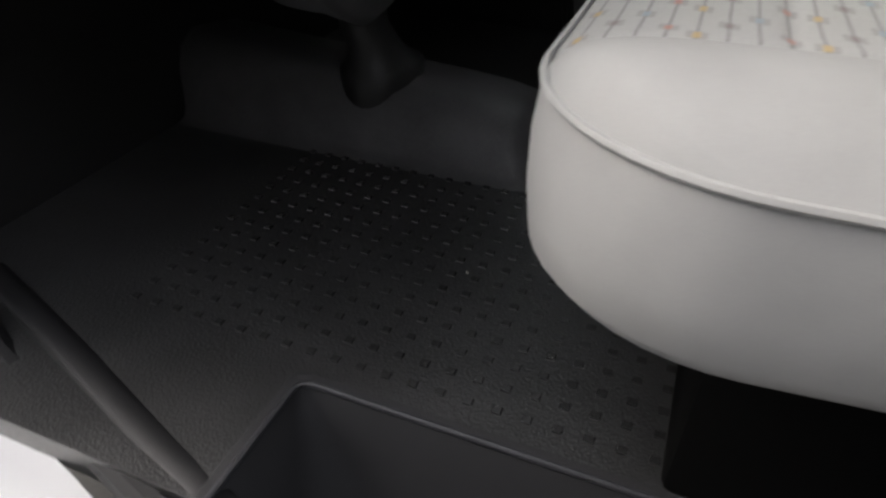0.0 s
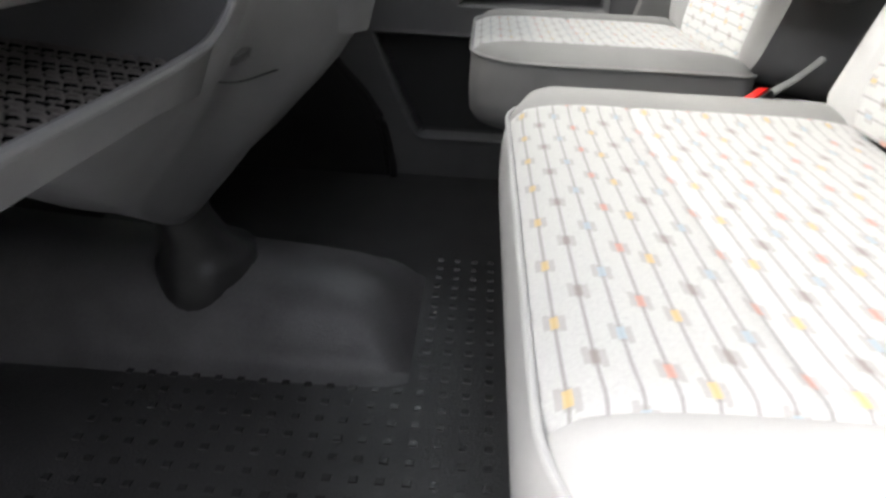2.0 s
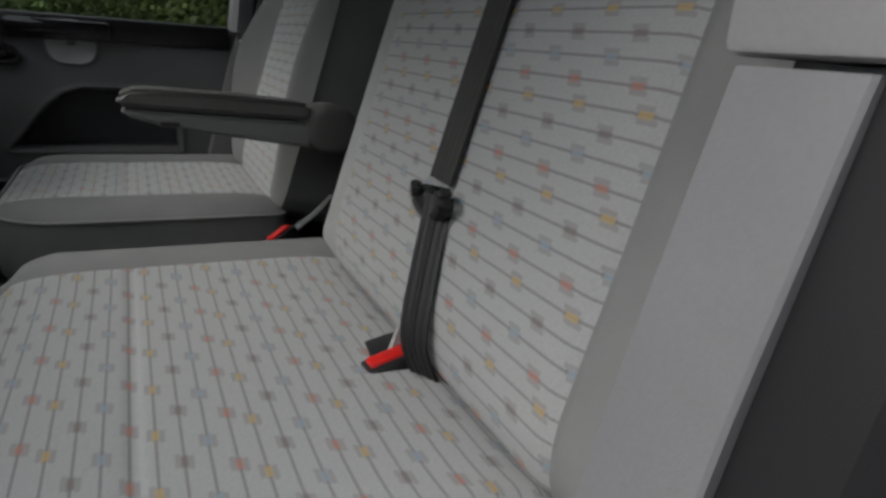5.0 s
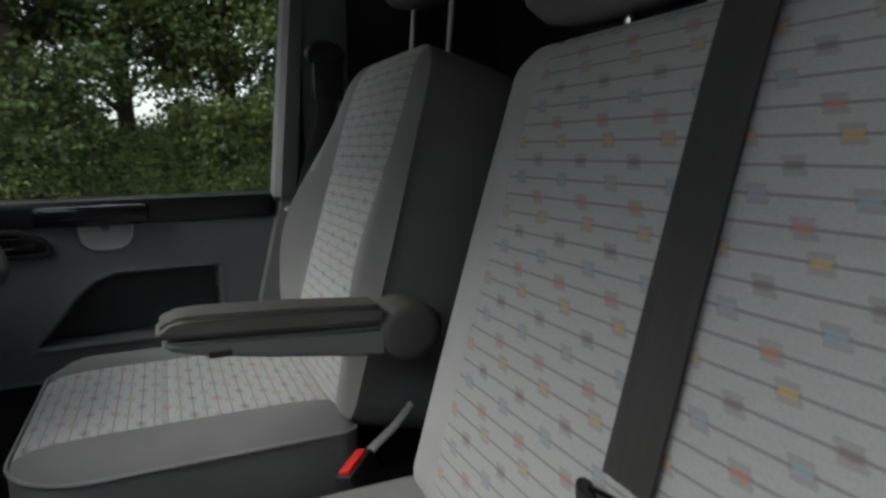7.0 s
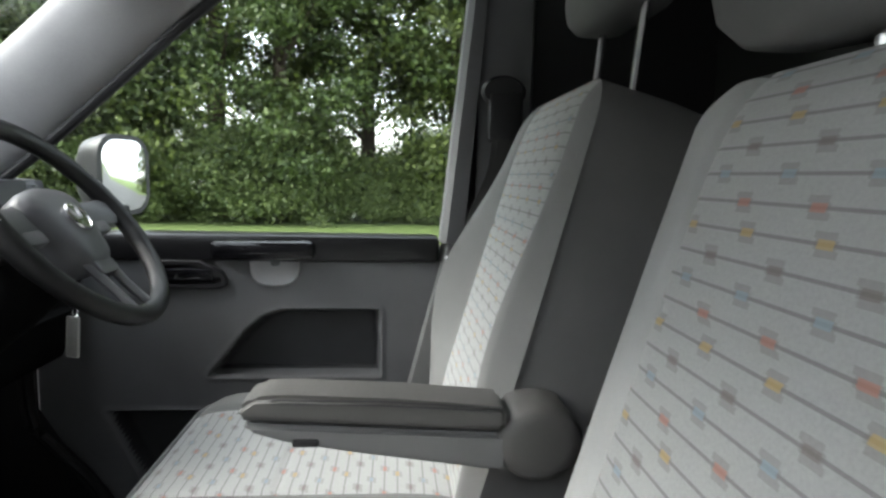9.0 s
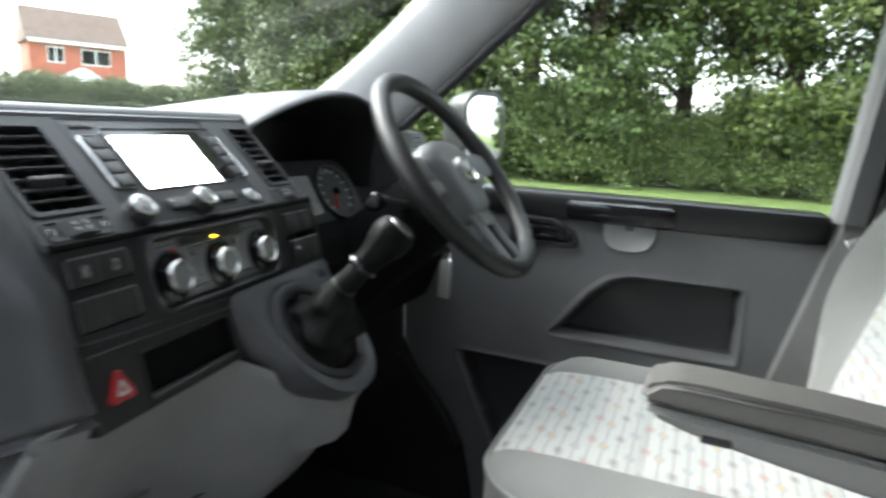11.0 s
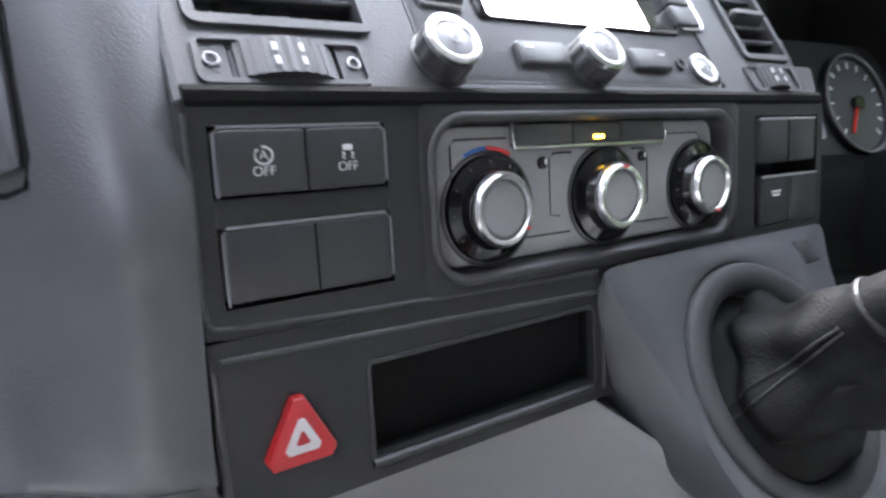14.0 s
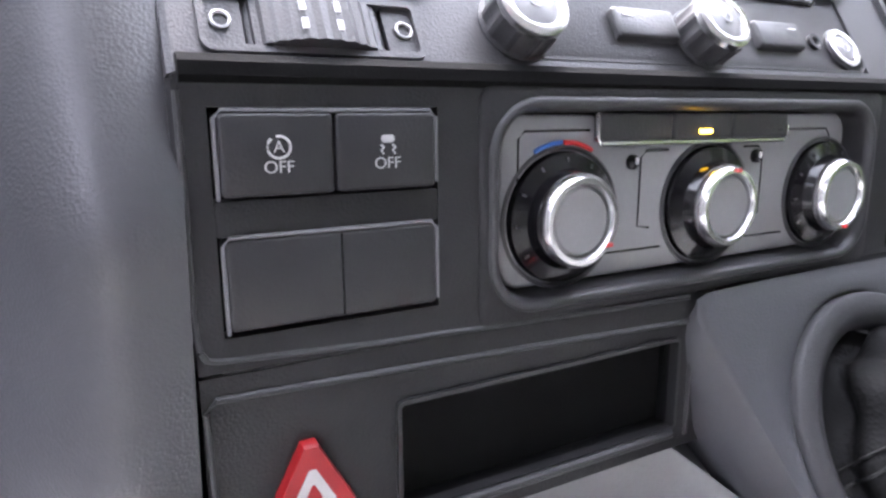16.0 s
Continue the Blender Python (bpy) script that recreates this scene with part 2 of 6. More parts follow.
def cloth(name, base, sx, sv):
    """Woven upholstery: pale ground, thin dark lines along u, and small squares with coloured middles."""
    m = bpy.data.materials.new(name)
    m.use_nodes = True
    nt = m.node_tree
    b = nt.nodes["Principled BSDF"]
    L = nt.links.new

    def math_(op, a, c=None, d=None):
        n = nt.nodes.new("ShaderNodeMath")
        n.operation = op
        for i, v in enumerate((a, c, d)):
            if v is None:
                continue
            if isinstance(v, (int, float)):
                n.inputs[i].default_value = v
            else:
                L(v, n.inputs[i])
        return n.outputs[0]

    uv = nt.nodes.new("ShaderNodeUVMap")
    sep = nt.nodes.new("ShaderNodeSeparateXYZ")
    L(uv.outputs[0], sep.inputs[0])
    u, v = sep.outputs[0], sep.outputs[1]
    row = math_("DIVIDE", v, sv)
    ri = math_("FLOOR", row)
    rf = math_("ABSOLUTE", math_("SUBTRACT", math_("FRACT", row), 0.5))
    kind = math_("MODULO", math_("ADD", ri, 100.0), 4)
    is_ = lambda k: math_("COMPARE", kind, float(k), 0.1)
    half = math_("ADD", math_("MULTIPLY", is_(0), 0.48), math_("ADD", math_("MULTIPLY", is_(1), -0.22), math_("MULTIPLY", is_(2), 0.22)))
    col = math_("ADD", math_("DIVIDE", u, sx), half)
    ci = math_("FLOOR", col)
    sgn = math_("SUBTRACT", math_("FRACT", row), 0.5)
    lean = math_("MULTIPLY", math_("SIGN", sgn), 0.03)
    cc = math_("SUBTRACT", math_("FRACT", col), 0.5)
    cf = math_("ABSOLUTE", math_("SUBTRACT", cc, math_("MULTIPLY", lean, math_("GREATER_THAN", rf, 0.15))))
    line = math_("LESS_THAN", rf, 0.06)
    sq = math_("MULTIPLY", math_("LESS_THAN", cf, 0.118), math_("LESS_THAN", rf, 0.36))
    core = math_("MULTIPLY", math_("LESS_THAN", cf, 0.088), math_("LESS_THAN", rf, 0.14))
    ramp = nt.nodes.new("ShaderNodeValToRGB")
    ramp.color_ramp.interpolation = "CONSTANT"
    cols = [(0.26, 0.36, 0.42), (0.19, 0.165, 0.15), (0.52, 0.36, 0.12), (0.47, 0.20, 0.14)]
    els = ramp.color_ramp.elements
    for i in range(2):
        els.new(0.5)
    for i, e in enumerate(els):
        e.position = i / 4 - 0.02 if i else 0.0
        e.color = (*cols[i], 1)
    L(math_("DIVIDE", kind, 4), ramp.inputs[0])
    tex = nt.nodes.new("ShaderNodeTexCoord")
    ns = nt.nodes.new("ShaderNodeTexNoise")
    ns.inputs["Scale"].default_value, ns.inputs["Detail"].default_value = 420, 3
    L(tex.outputs["Object"], ns.inputs["Vector"])

    def mix(f, a, c):
        n = nt.nodes.new("ShaderNodeMix")
        n.data_type = "RGBA"
        for s, val in ((n.inputs["Factor"], f), (n.inputs["A"], a), (n.inputs["B"], c)):
            if isinstance(val, tuple):
                s.default_value = (*val, 1)
            elif isinstance(val, (int, float)):
                s.default_value = val
            else:
                L(val, s)
        return n.outputs["Result"]

    ground = mix(ns.outputs["Fac"], tuple(c * 0.84 for c in base), tuple(c * 1.14 for c in base))
    c1 = mix(math_("MULTIPLY", line, 0.50), ground, (0.10, 0.097, 0.09))
    c2 = mix(math_("MULTIPLY", sq, 0.42), c1, (0.20, 0.195, 0.18))
    c3 = mix(math_("MULTIPLY", core, 0.60), c2, ramp.outputs[0])
    L(c3, b.inputs["Base Color"])
    b.inputs["Roughness"].default_value = 0.9
    b.inputs["Specular IOR Level"].default_value = 0.15
    b.inputs["Sheen Weight"].default_value = 0.1
    bp = nt.nodes.new("ShaderNodeBump")
    bp.inputs["Strength"].default_value, bp.inputs["Distance"].default_value = 0.4, 0.0006
    L(ns.outputs["Fac"], bp.inputs["Height"])
    L(bp.outputs[0], b.inputs["Normal"])
    return m


M_CLOTH = cloth("patterned_seat_cloth", (0.375, 0.38, 0.372), 0.072, 0.0182)

# ---- the van's shell ----
FLOOR_Z = 0.03


def ground_parts():
    g = B(-400, 400, -400, 400, -0.90, -0.62)
    part("ground", g, M_GRASS, kind="structure", smooth=False)
    r = B(-30, 14.5, -60, 9, -0.62, -0.612)
    part("road", r, M_ASPHALT, kind="structure", smooth=False)


M_GRASS = mat("lawn_grass", (0.10, 0.145, 0.030), 0.9, var=0.4, scale=6, bscale=60, bump=0.5)
M_ASPHALT = mat("worn_asphalt", (0.065, 0.065, 0.063), 0.7, var=0.3, scale=4, bscale=120)
ground_parts()

WELL_X, WELL_Y = 0.155, 0.470    # corner of the step well at the passenger's door
bm = B(WELL_X, 1.66, -0.75, 1.19, FLOOR_Z - 0.05, FLOOR_Z)
box(bm, -0.02, WELL_X, WELL_Y, 1.0, FLOOR_Z - 0.05, FLOOR_Z)
floor = part("floor", bm, M_RUBBER, kind="structure", smooth=False)
# far end of the footwell, near-black to stand in for the darkness there
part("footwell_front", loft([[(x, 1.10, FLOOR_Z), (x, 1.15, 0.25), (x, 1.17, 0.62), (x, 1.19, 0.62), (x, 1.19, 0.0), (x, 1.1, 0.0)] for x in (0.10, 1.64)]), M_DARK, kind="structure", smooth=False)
# raised tunnel under the middle of the dashboard
hump = []
for y, k in ((0.325, 0.0), (0.337, 0.12), (0.352, 0.36), (0.372, 0.62), (0.40, 0.80), (0.45, 0.91), (0.54, 1.0), (0.66, 1.08), (1.19, 1.4)):
    hump.append([(0.672 - 0.01 * k, y, FLOOR_Z - 0.002), (0.692, y, FLOOR_Z + 0.004 * k), (0.706, y, FLOOR_Z + 0.014 * k), (0.718, y, FLOOR_Z + 0.035 * k), (0.735, y, FLOOR_Z + 0.07 * k), (0.765, y, FLOOR_Z + 0.10 * k), (0.82, y, FLOOR_Z + 0.115 * k), (0.95, y, FLOOR_Z + 0.10 * k), (1.02, y, FLOOR_Z + 0.05 * k), (1.06, y, FLOOR_Z - 0.01)])
# paler than the floor: grazing daylight from the door is painted into its grey
part("floor_tunnel", loft(hump, closed=False, cap0=False, cap1=False), M_TUNNEL, kind="structure", sharp=60)
# flared foot of the console where it meets the tunnel
foot = []
for z, rx, ry, cx, cy in ((0.32, 0.050, 0.045, 0.80, 0.715), (0.25, 0.050, 0.045, 0.80, 0.705), (0.215, 0.055, 0.050, 0.81, 0.695), (0.190, 0.068, 0.060, 0.82, 0.69), (0.174, 0.086, 0.072, 0.83, 0.69), (0.166, 0.098, 0.080, 0.835, 0.69), (0.10, 0.10, 0.082, 0.835, 0.69)):
    foot.append([(cx + rx * math.cos(2 * math.pi * k / 28), cy + ry * math.sin(2 * math.pi * k / 28), z) for k in range(28)])
part("console_foot", loft(foot), M_RUBBER, kind="structure", sharp=70)
# step well, with a rounded lip
well = thing("step_well", (0.06, 0.2, -0.2), "black moulded step well inside the passenger's door", "step")
wr = lambda x1, y1, r, z: [(-0.06, -0.30, z), (-0.06, y1, z), *[(x1 - r + r * math.sin(a), y1 - r + r * math.cos(a), z) for a in (math.pi / 2 * k / 6 for k in range(7))], (x1, -0.30, z)]
part("well", loft([wr(0.172, 0.487, 0.02, FLOOR_Z + 0.002), wr(0.168, 0.483, 0.02, FLOOR_Z + 0.008), wr(0.158, 0.473, 0.02, FLOOR_Z + 0.008), wr(0.150, 0.465, 0.02, FLOOR_Z - 0.002), wr(0.135, 0.445, 0.05, -0.06), wr(0.10, 0.41, 0.09, -0.15), wr(0.05, 0.36, 0.09, -0.17)], closed=True, cap0=False), M_SHELL, well)
part("lip", tube([(0.153, -0.28, FLOOR_Z + 0.008), (0.153, 0.45, FLOOR_Z + 0.008), (0.148, 0.463, FLOOR_Z + 0.008), (0.137, 0.469, FLOOR_Z + 0.008), (-0.04, 0.469, FLOOR_Z + 0.008)], 0.004, 8), M_DASH, well)
part("door_seal", tube(smooth_line([(-0.16, 0.0, -0.005), (-0.10, 0.27, -0.005), (-0.045, 0.47, 0.0), (-0.017, 0.575, 0.004), (0.023, 0.718, 0.008), (0.065, 0.886, 0.03), (0.09, 0.98, 0.2), (0.09, 1.0, 0.4)], 6), 0.021, 10), M_SEAL, kind="structure")
part("sill_trim", tube(smooth_line([(-0.05, 0.36, 0.020), (0.0, 0.50, 0.024), (0.034, 0.608, 0.026), (0.095, 0.788, 0.03), (0.16, 1.0, 0.04)], 6), 0.020, 12, flat=0.4), M_SEAL, kind="structure")
part("sill_plate", loft([[(a, y, z + 0.004), (b, y, z + 0.004), (b, y, z - 0.03), (a, y, z - 0.03)] for a, b, y, z in ((-0.10, -0.03, 0.40, 0.0), (-0.055, 0.0, 0.50, 0.002), (-0.025, 0.034, 0.608, 0.005), (0.018, 0.095, 0.788, 0.012), (0.07, 0.16, 1.0, 0.03))]), M_BLACK, kind="structure", smooth=False)
part("wall_rear", B(-0.05, 1.65, -0.82, -0.78, 0.0, 1.50), M_DARK, kind="structure", smooth=False)
part("ceiling", B(-0.10, 1.70, -0.80, 0.30, 1.44, 1.48), M_LIN, kind="structure", smooth=False)
# driver's side: outer skin below the sill and the rear quarter
part("wall_side", B(1.585, 1.68, -0.80, -0.262, 0.0, 1.46), M_DARK, kind="structure", smooth=False)
part("body_front", B(-0.1, 1.7, 1.2, 1.25, -0.3, 0.90), M_WHITEP, kind="structure", smooth=False)
part("bonnet", loft([[(x, 1.18, 0.90), (x, 1.6, 0.82), (x, 2.0, 0.62), (x, 2.0, 0.3), (x, 1.2, 0.3)] for x in (-0.1, 1.7)]), M_WHITEP, kind="structure", smooth=False)
# passenger's sill with the door open
part("body_wing", loft([[(-0.45, 0.50, z), (-0.075, 0.50, z), (-0.052, 0.58, z), (-0.030, 0.655, z), (0.018, 0.84, z), (0.055, 1.0, z), (0.055, 1.2, z), (-0.45, 1.2, z)] for z in (-0.30, -0.012)]), M_WHITEP, kind="structure", smooth=False)
part("body_sill", B(-0.30, -0.075, -0.30, 1.3, -0.35, -0.03, bev=0.03), M_WHITEP, kind="structure")


def bar(pts, w, d, up, m, name, kind="structure", parent=None):
    """A pillar: a rounded flat bar along points."""
    part(name, tube(smooth_line(pts, 5), w / 2, 14, flat=d / w, up=up), m, parent, kind=kind)


# A pillars: broad pale trim, dark at the window seal
bar([(1.47, 0.86, 0.86), (1.50, 0.67, 1.01), (1.47, 0.36, 1.27), (1.42, 0.10, 1.46)], 0.17, 0.06, (1, 0.1, 0.25), M_PILLAR, "pillar_front_driver")
bar([(0.13, 0.86, 0.86), (0.10, 0.67, 1.01), (0.13, 0.36, 1.27), (0.18, 0.10, 1.46)], 0.17, 0.06, (1, -0.1, -0.25), M_PILLAR, "pillar_front_passenger")
part("pillar_seal_driver", tube(smooth_line([(1.485, 0.800, 0.797), (1.512, 0.612, 0.945), (1.482, 0.302, 1.205), (1.43, 0.042, 1.395)], 5), 0.011, 10), M_SEAL, kind="structure")
part("windscreen_header", loft([[(x, 0.05, 1.46), (x, 0.20, 1.425), (x, 0.45, 1.290), (x, 0.46, 1.275), (x, 0.44, 1.255), (x, 0.20, 1.375), (x, 0.05, 1.42)] for x in (0.08, 1.52)]), M_LIN, kind="structure")


# ---- seats ----
def pad(parent, M, a0, a1, b0, b1, rad, thick, crown, cuts, mats, names, seam_b=(), taper=0.0, bulge=0.0, skirt=None, piping=None, soft=0.03, flare=0.0, skew=0.0, rise=0.0, far=None):
    """An upholstered pad. M maps across, along and outward to the van. cuts split its face across into panels;
    rad gives the corner radii at (a0,b0), (a1,b0), (a0,b1), (a1,b1)."""
    mid = (a0 + a1) / 2

    def span(a):
        lo, hi = b0, b1
        for r, left, low in ((rad[0], True, True), (rad[1], False, True), (rad[2], True, False), (rad[3], False, False)):
            d = (a - a0) if left else (a1 - a)
            if d < r:
                s = r - math.sqrt(max(r * r - (r - d) ** 2, 0))
                if low:
                    lo = max(lo, b0 + s)
                else:
                    hi = min(hi, b1 - s)
        return lo, hi

    def place(a, b, h):
        t = (b - b0) / (b1 - b0)
        a2 = mid + (a - mid) * (1 - taper * max(t, 0) ** 2) + skew * max(t, 0) ** 2
        return M @ Vector((a2, b, h))

    def height(a, b):
        lo, hi = span(a)
        d = max(0.0, min(a - a0, a1 - a, b - lo, hi - b))
        h = crown * (1 - math.exp(-d / soft)) * (1 if d > 0 else 0)
        for c in cuts:
            h -= 0.006 * math.exp(-((a - c) / 0.006) ** 2)
        for s in seam_b:
            if cuts[0] < a < cuts[-1]:
                h -= 0.0032 * math.exp(-((b - s) / 0.006) ** 2)
        if bulge:
            e = min(abs(a - (a0 + cuts[0]) / 2), abs(a - (a1 + cuts[-1]) / 2))
            w = (cuts[0] - a0) * 0.5
            tb = (b - b0) / (b1 - b0)
            h += (bulge if far is None or a < mid else far) * math.exp(-(e / w) ** 2) * min(1, d / 0.02) * (math.exp(-((tb - 0.42) / 0.30) ** 2) if bulge > 0.02 else 1)
        return h

    edges = [a0, *cuts, a1]
    nb = 44
    sm = sorted({*[i / nb for i in range(nb + 1)], *[q for s in seam_b for q in ((s - b0) / (b1 - b0) + k * 0.004 / (b1 - b0) for k in (-2, -1, 0, 1, 2))]})
    for k in range(len(edges) - 1):
        e0, e1 = edges[k], edges[k + 1]
        n = max(10, int((e1 - e0) / 0.018))
        A = [e0 + (e1 - e0) * (0.5 - 0.5 * math.cos(math.pi * i / n)) for i in range(n + 1)]
        bm = bmesh.new()
        uvl = bm.loops.layers.uv.new("UVMap")
        V, U = [], {}
        for a in A:
            lo, hi = span(a)
            row = []
            for t in sm:
                b = lo + (hi - lo) * t
                v = bm.verts.new(place(a, b, height(a, b)))
                U[v] = (a, b)
                row.append(v)
            V.append(row)
        for i in range(len(V) - 1):
            for j in range(len(sm) - 1):
                try:
                    f = bm.faces.new((V[i][j], V[i + 1][j], V[i + 1][j + 1], V[i][j + 1]))
                except ValueError:
                    continue
                for lp in f.loops:
                    lp[uvl].uv = U[lp.vert]
        bmesh.ops.remove_doubles(bm, verts=bm.verts, dist=1e-5)
        ob = part(names[k], bm, mats[k], parent, sharp=80)
    # outline
    n = 40
    A = [a0 + (a1 - a0) * (0.5 - 0.5 * math.cos(math.pi * i / n)) for i in range(n + 1)]
    O = [(a, span(a)[0]) for a in A] + [(a, span(a)[1]) for a in reversed(A)]
    c = (mid, (b0 + b1) / 2)
    rings = []
    for k, h in ((0.0, 0.0), (flare, -thick * 0.25), (flare, -thick * 0.55), (flare - 0.003, -thick * 0.82), (flare - 0.012, -thick * 0.95), (flare - 0.030, -thick)):
        rings.append([place(a + k * (1 if a > c[0] else -1) * min(1, abs(a - c[0]) / 0.05), b + k * (1 if b > c[1] else -1) * min(1, abs(b - c[1]) / 0.05), h * (1 - rise * (b1 - b) / (b1 - b0))) for a, b in O])
    part("side_cover", loft(rings, True, False, True), skirt or mats[0], parent, sharp=80)
    if piping:
        P = [place(a, b, 0.003) for a, b in O if b > b0 + 0.002 or a < a0 + 0.012 or a > a1 - 0.012]
        n = max(range(len(P)), key=lambda i: (P[i] - P[i - 1]).length)
        P = P[n:] + P[:n]
        Q = [P[0]]
        for p in P[1:]:
            if (p - Q[-1]).length > 0.004:
                Q.append(p)
        part("piping", tube(Q, 0.0030, 6), piping, parent)


def slope(origin, lean):
    """Frame of a backrest: across = x, along = up the lean, outward = forwards."""
    up = Vector((0, -lean, 1)).normalized()
    x = Vector((1, 0, 0))
    n = up.cross(x) * -1
    n = Vector((0, 1, lean)).normalized()
    return Matrix.Translation(origin) @ Matrix((x, up, n)).transposed().to_4x4()


FLAT = Matrix.Translation((0, 0, 0.468))


def headrest(parent, c, w, h, d, m, posts):
    rings = []
    for k in range(9):
        t = k / 8
        a = math.pi * t
        z = -math.cos(a) * h / 2
        s = max(0.05, math.sin(a)) ** 0.35
        rings.append([(c[0] + x * s, c[1] + y * s - 0.1 * z, c[2] + z) for x, y in rrect(w, d, d * 0.42, 5)])
    hr = part("headrest", loft(rings), m, parent, sharp=70)
    for x in posts:
        part("headrest_post", tube([(x, c[1] + 0.02, c[2] - h / 2 - 0.13), (x, c[1], c[2])], 0.006, 10), M_CHROME, parent, "polished steel headrest post")


bench = thing("bench_seat", (0.40, 0.0, FLOOR_Z), "pale grey double passenger bench with patterned woven cloth", "car seat")
pad(bench, FLAT, 0.012, 0.79, -0.238, 0.207, (0.03, 0.03, 0.148, 0.10), 0.133, 0.022, (0.15, 0.69), (M_VINYL, M_CLOTH, M_SIDE), ("cushion_end", "cushion_panel", "cushion_end"), seam_b=(0.06,), skirt=M_VINYL, piping=M_VINYL, flare=0.004, bulge=0.018, rise=0.30)
pad(bench, slope((0, -0.211, 0.50), 0.28), 0.085, 0.766, -0.011, 0.524, (0.03, 0.03, 0.05, 0.05), 0.12, 0.022, (0.147, 0.685), (M_SIDE, M_CLOTH, M_VINYL), ("backrest_edge", "backrest_panel", "backrest_edge"), seam_b=(0.345,), skirt=M_SIDE, taper=0.06)
part("seat_box", B(0.17, 0.74, -0.50, 0.05, FLOOR_Z, 0.31, bev=0.01), M_TRAY, bench, "black plastic seat box")
headrest(bench, (0.55, -0.37, 1.110), 0.36, 0.19, 0.10, M_HEADR, (0.47, 0.57))
headrest(bench, (0.16, -0.37, 1.115), 0.30, 0.19, 0.10, M_HEADR, (0.11, 0.21))

drv = thing("driver_seat", (1.20, 0.0, FLOOR_Z), "grey driver's seat with patterned cloth and fold-down armrest", "car seat")
pad(drv, Matrix.Translation((0, 0, 0.487)), 0.93, 1.47, -0.195, 0.262, (0.03, 0.03, 0.11, 0.11), 0.12, 0.016, (1.045, 1.36), (M_BOLST, M_CLOTH, M_BOLST), ("cushion_bolster", "cushion_panel", "cushion_bolster"), seam_b=(0.065,), bulge=0.010, skirt=M_DSIDE, piping=M_SIDE)
pad(drv, slope((0, -0.185, 0.50), 0.28), 0.945, 1.45, -0.022, 0.575, (0.05, 0.05, 0.06, 0.06), 0.18, 0.022, (0.994, 1.345), (M_SIDE, M_CLOTH, M_SIDE), ("backrest_bolster", "backrest_panel", "backrest_bolster"), seam_b=(0.36,), bulge=0.030, far=0.058, skirt=M_DSIDE, taper=0.17, soft=0.036, skew=-0.020)
part("seat_base", B(0.99, 1.42, -0.45, 0.12, FLOOR_Z, 0.39, bev=0.01), M_BLACK, drv, "black seat base")
headrest(drv, (1.195, -0.43, 1.245), 0.33, 0.17, 0.11, M_HEADR, (1.085, 1.262))


def armrest(p):
    top = [(-0.212, 0.664), (-0.212, 0.690), (-0.10, 0.699), (0.02, 0.704), (0.050, 0.702), (0.066, 0.690), (0.066, 0.678)]
    shell = [(-0.215, 0.660), (0.063, 0.674), (0.055, 0.664), (0.015, 0.652), (-0.06, 0.640), (-0.215, 0.618)]
    for nm, pr, m, x0, x1, bv in (("armrest_pad", top, M_ARM, 0.860, 0.926, 0.010), ("armrest_shell", shell, M_BOLST, 0.863, 0.923, 0.006)):
        bm = bmesh.new()
        a = [bm.verts.new((x0, y, z)) for y, z in pr]
        f = bm.faces.new(a)
        g = bmesh.ops.extrude_face_region(bm, geom=[f])
        bmesh.ops.translate(bm, verts=[v for v in g["geom"] if isinstance(v, bmesh.types.BMVert)], vec=(x1 - x0, 0, 0))
        bmesh.ops.bevel(bm, geom=bm.edges[:], offset=bv, segments=3, affect="EDGES", clamp_overlap=True)
        part(nm, bm, m, p)
    part("armrest_hinge", loft([[(x, -0.250 + r * 1.15 * math.cos(a), 0.648 + r * math.sin(a)) for a in (2 * math.pi * k / 32 for k in range(32))] for x, r in ((0.8615, 0.026), (0.8625, 0.036), (0.868, 0.041), (0.90, 0.042), (0.928, 0.041))]), M_ARM, p, "dark rounded armrest hinge", sharp=50)
    part("armrest_bracket", B(0.90, 0.96, -0.29, -0.22, 0.61, 0.68, bev=0.015), M_BOLST, p)
    part("armrest_button", B(0.8600, 0.870, -0.017, 0.010, 0.6495, 0.6575, bev=0.002), M_BLACK, p, "black release button")
    for d in (0.0, 0.0042):
        part("armrest_stitching", tube([(0.8602 + d, -0.205, 0.6865 + 0.6 * d), (0.8598 + d, -0.08, 0.6944 + 0.6 * d), (0.8598 + d, 0.03, 0.6962 + 0.6 * d)], 0.0008, 5), M_DOORD, p)


armrest(drv)


def buckle(at, tilt, name, lab):
    b = thing(name, at, lab, "buckle")
    M = pose(*at) @ tilt
    bm = bmesh.new()
    box(bm, -0.031, 0.031, -0.0140, 0.0140, -0.070, 0.005, bev=0.005, M=M)
    part("housing", bm, M_BLACK, b)
    bm = bmesh.new()
    box(bm, -0.0245, 0.0245, -0.0088, 0.0088, -0.006, 0.009, bev=0.003, M=M)
    part("release_button", bm, M_RED, b, "bright red release button")
    bm = bmesh.new()
    box(bm, -0.017, 0.017, -0.007, 0.007, -0.12, -0.05, bev=0.004, M=M)
    part("stalk", bm, M_SIDE, b)


buckle((0.366, -0.172, 0.492), axes(None, (0, 0.22, 1), (1, 0.1, 0)), "seat_belt_buckle", "black seat belt buckle with red button between cushion and backrest")
buckle((0.866, -0.164, 0.472), axes(None, (0.0, 0.35, 1), (0.75, 0.66, 0)), "seat_belt_buckle", "black seat belt buckle with red button beside the bench")


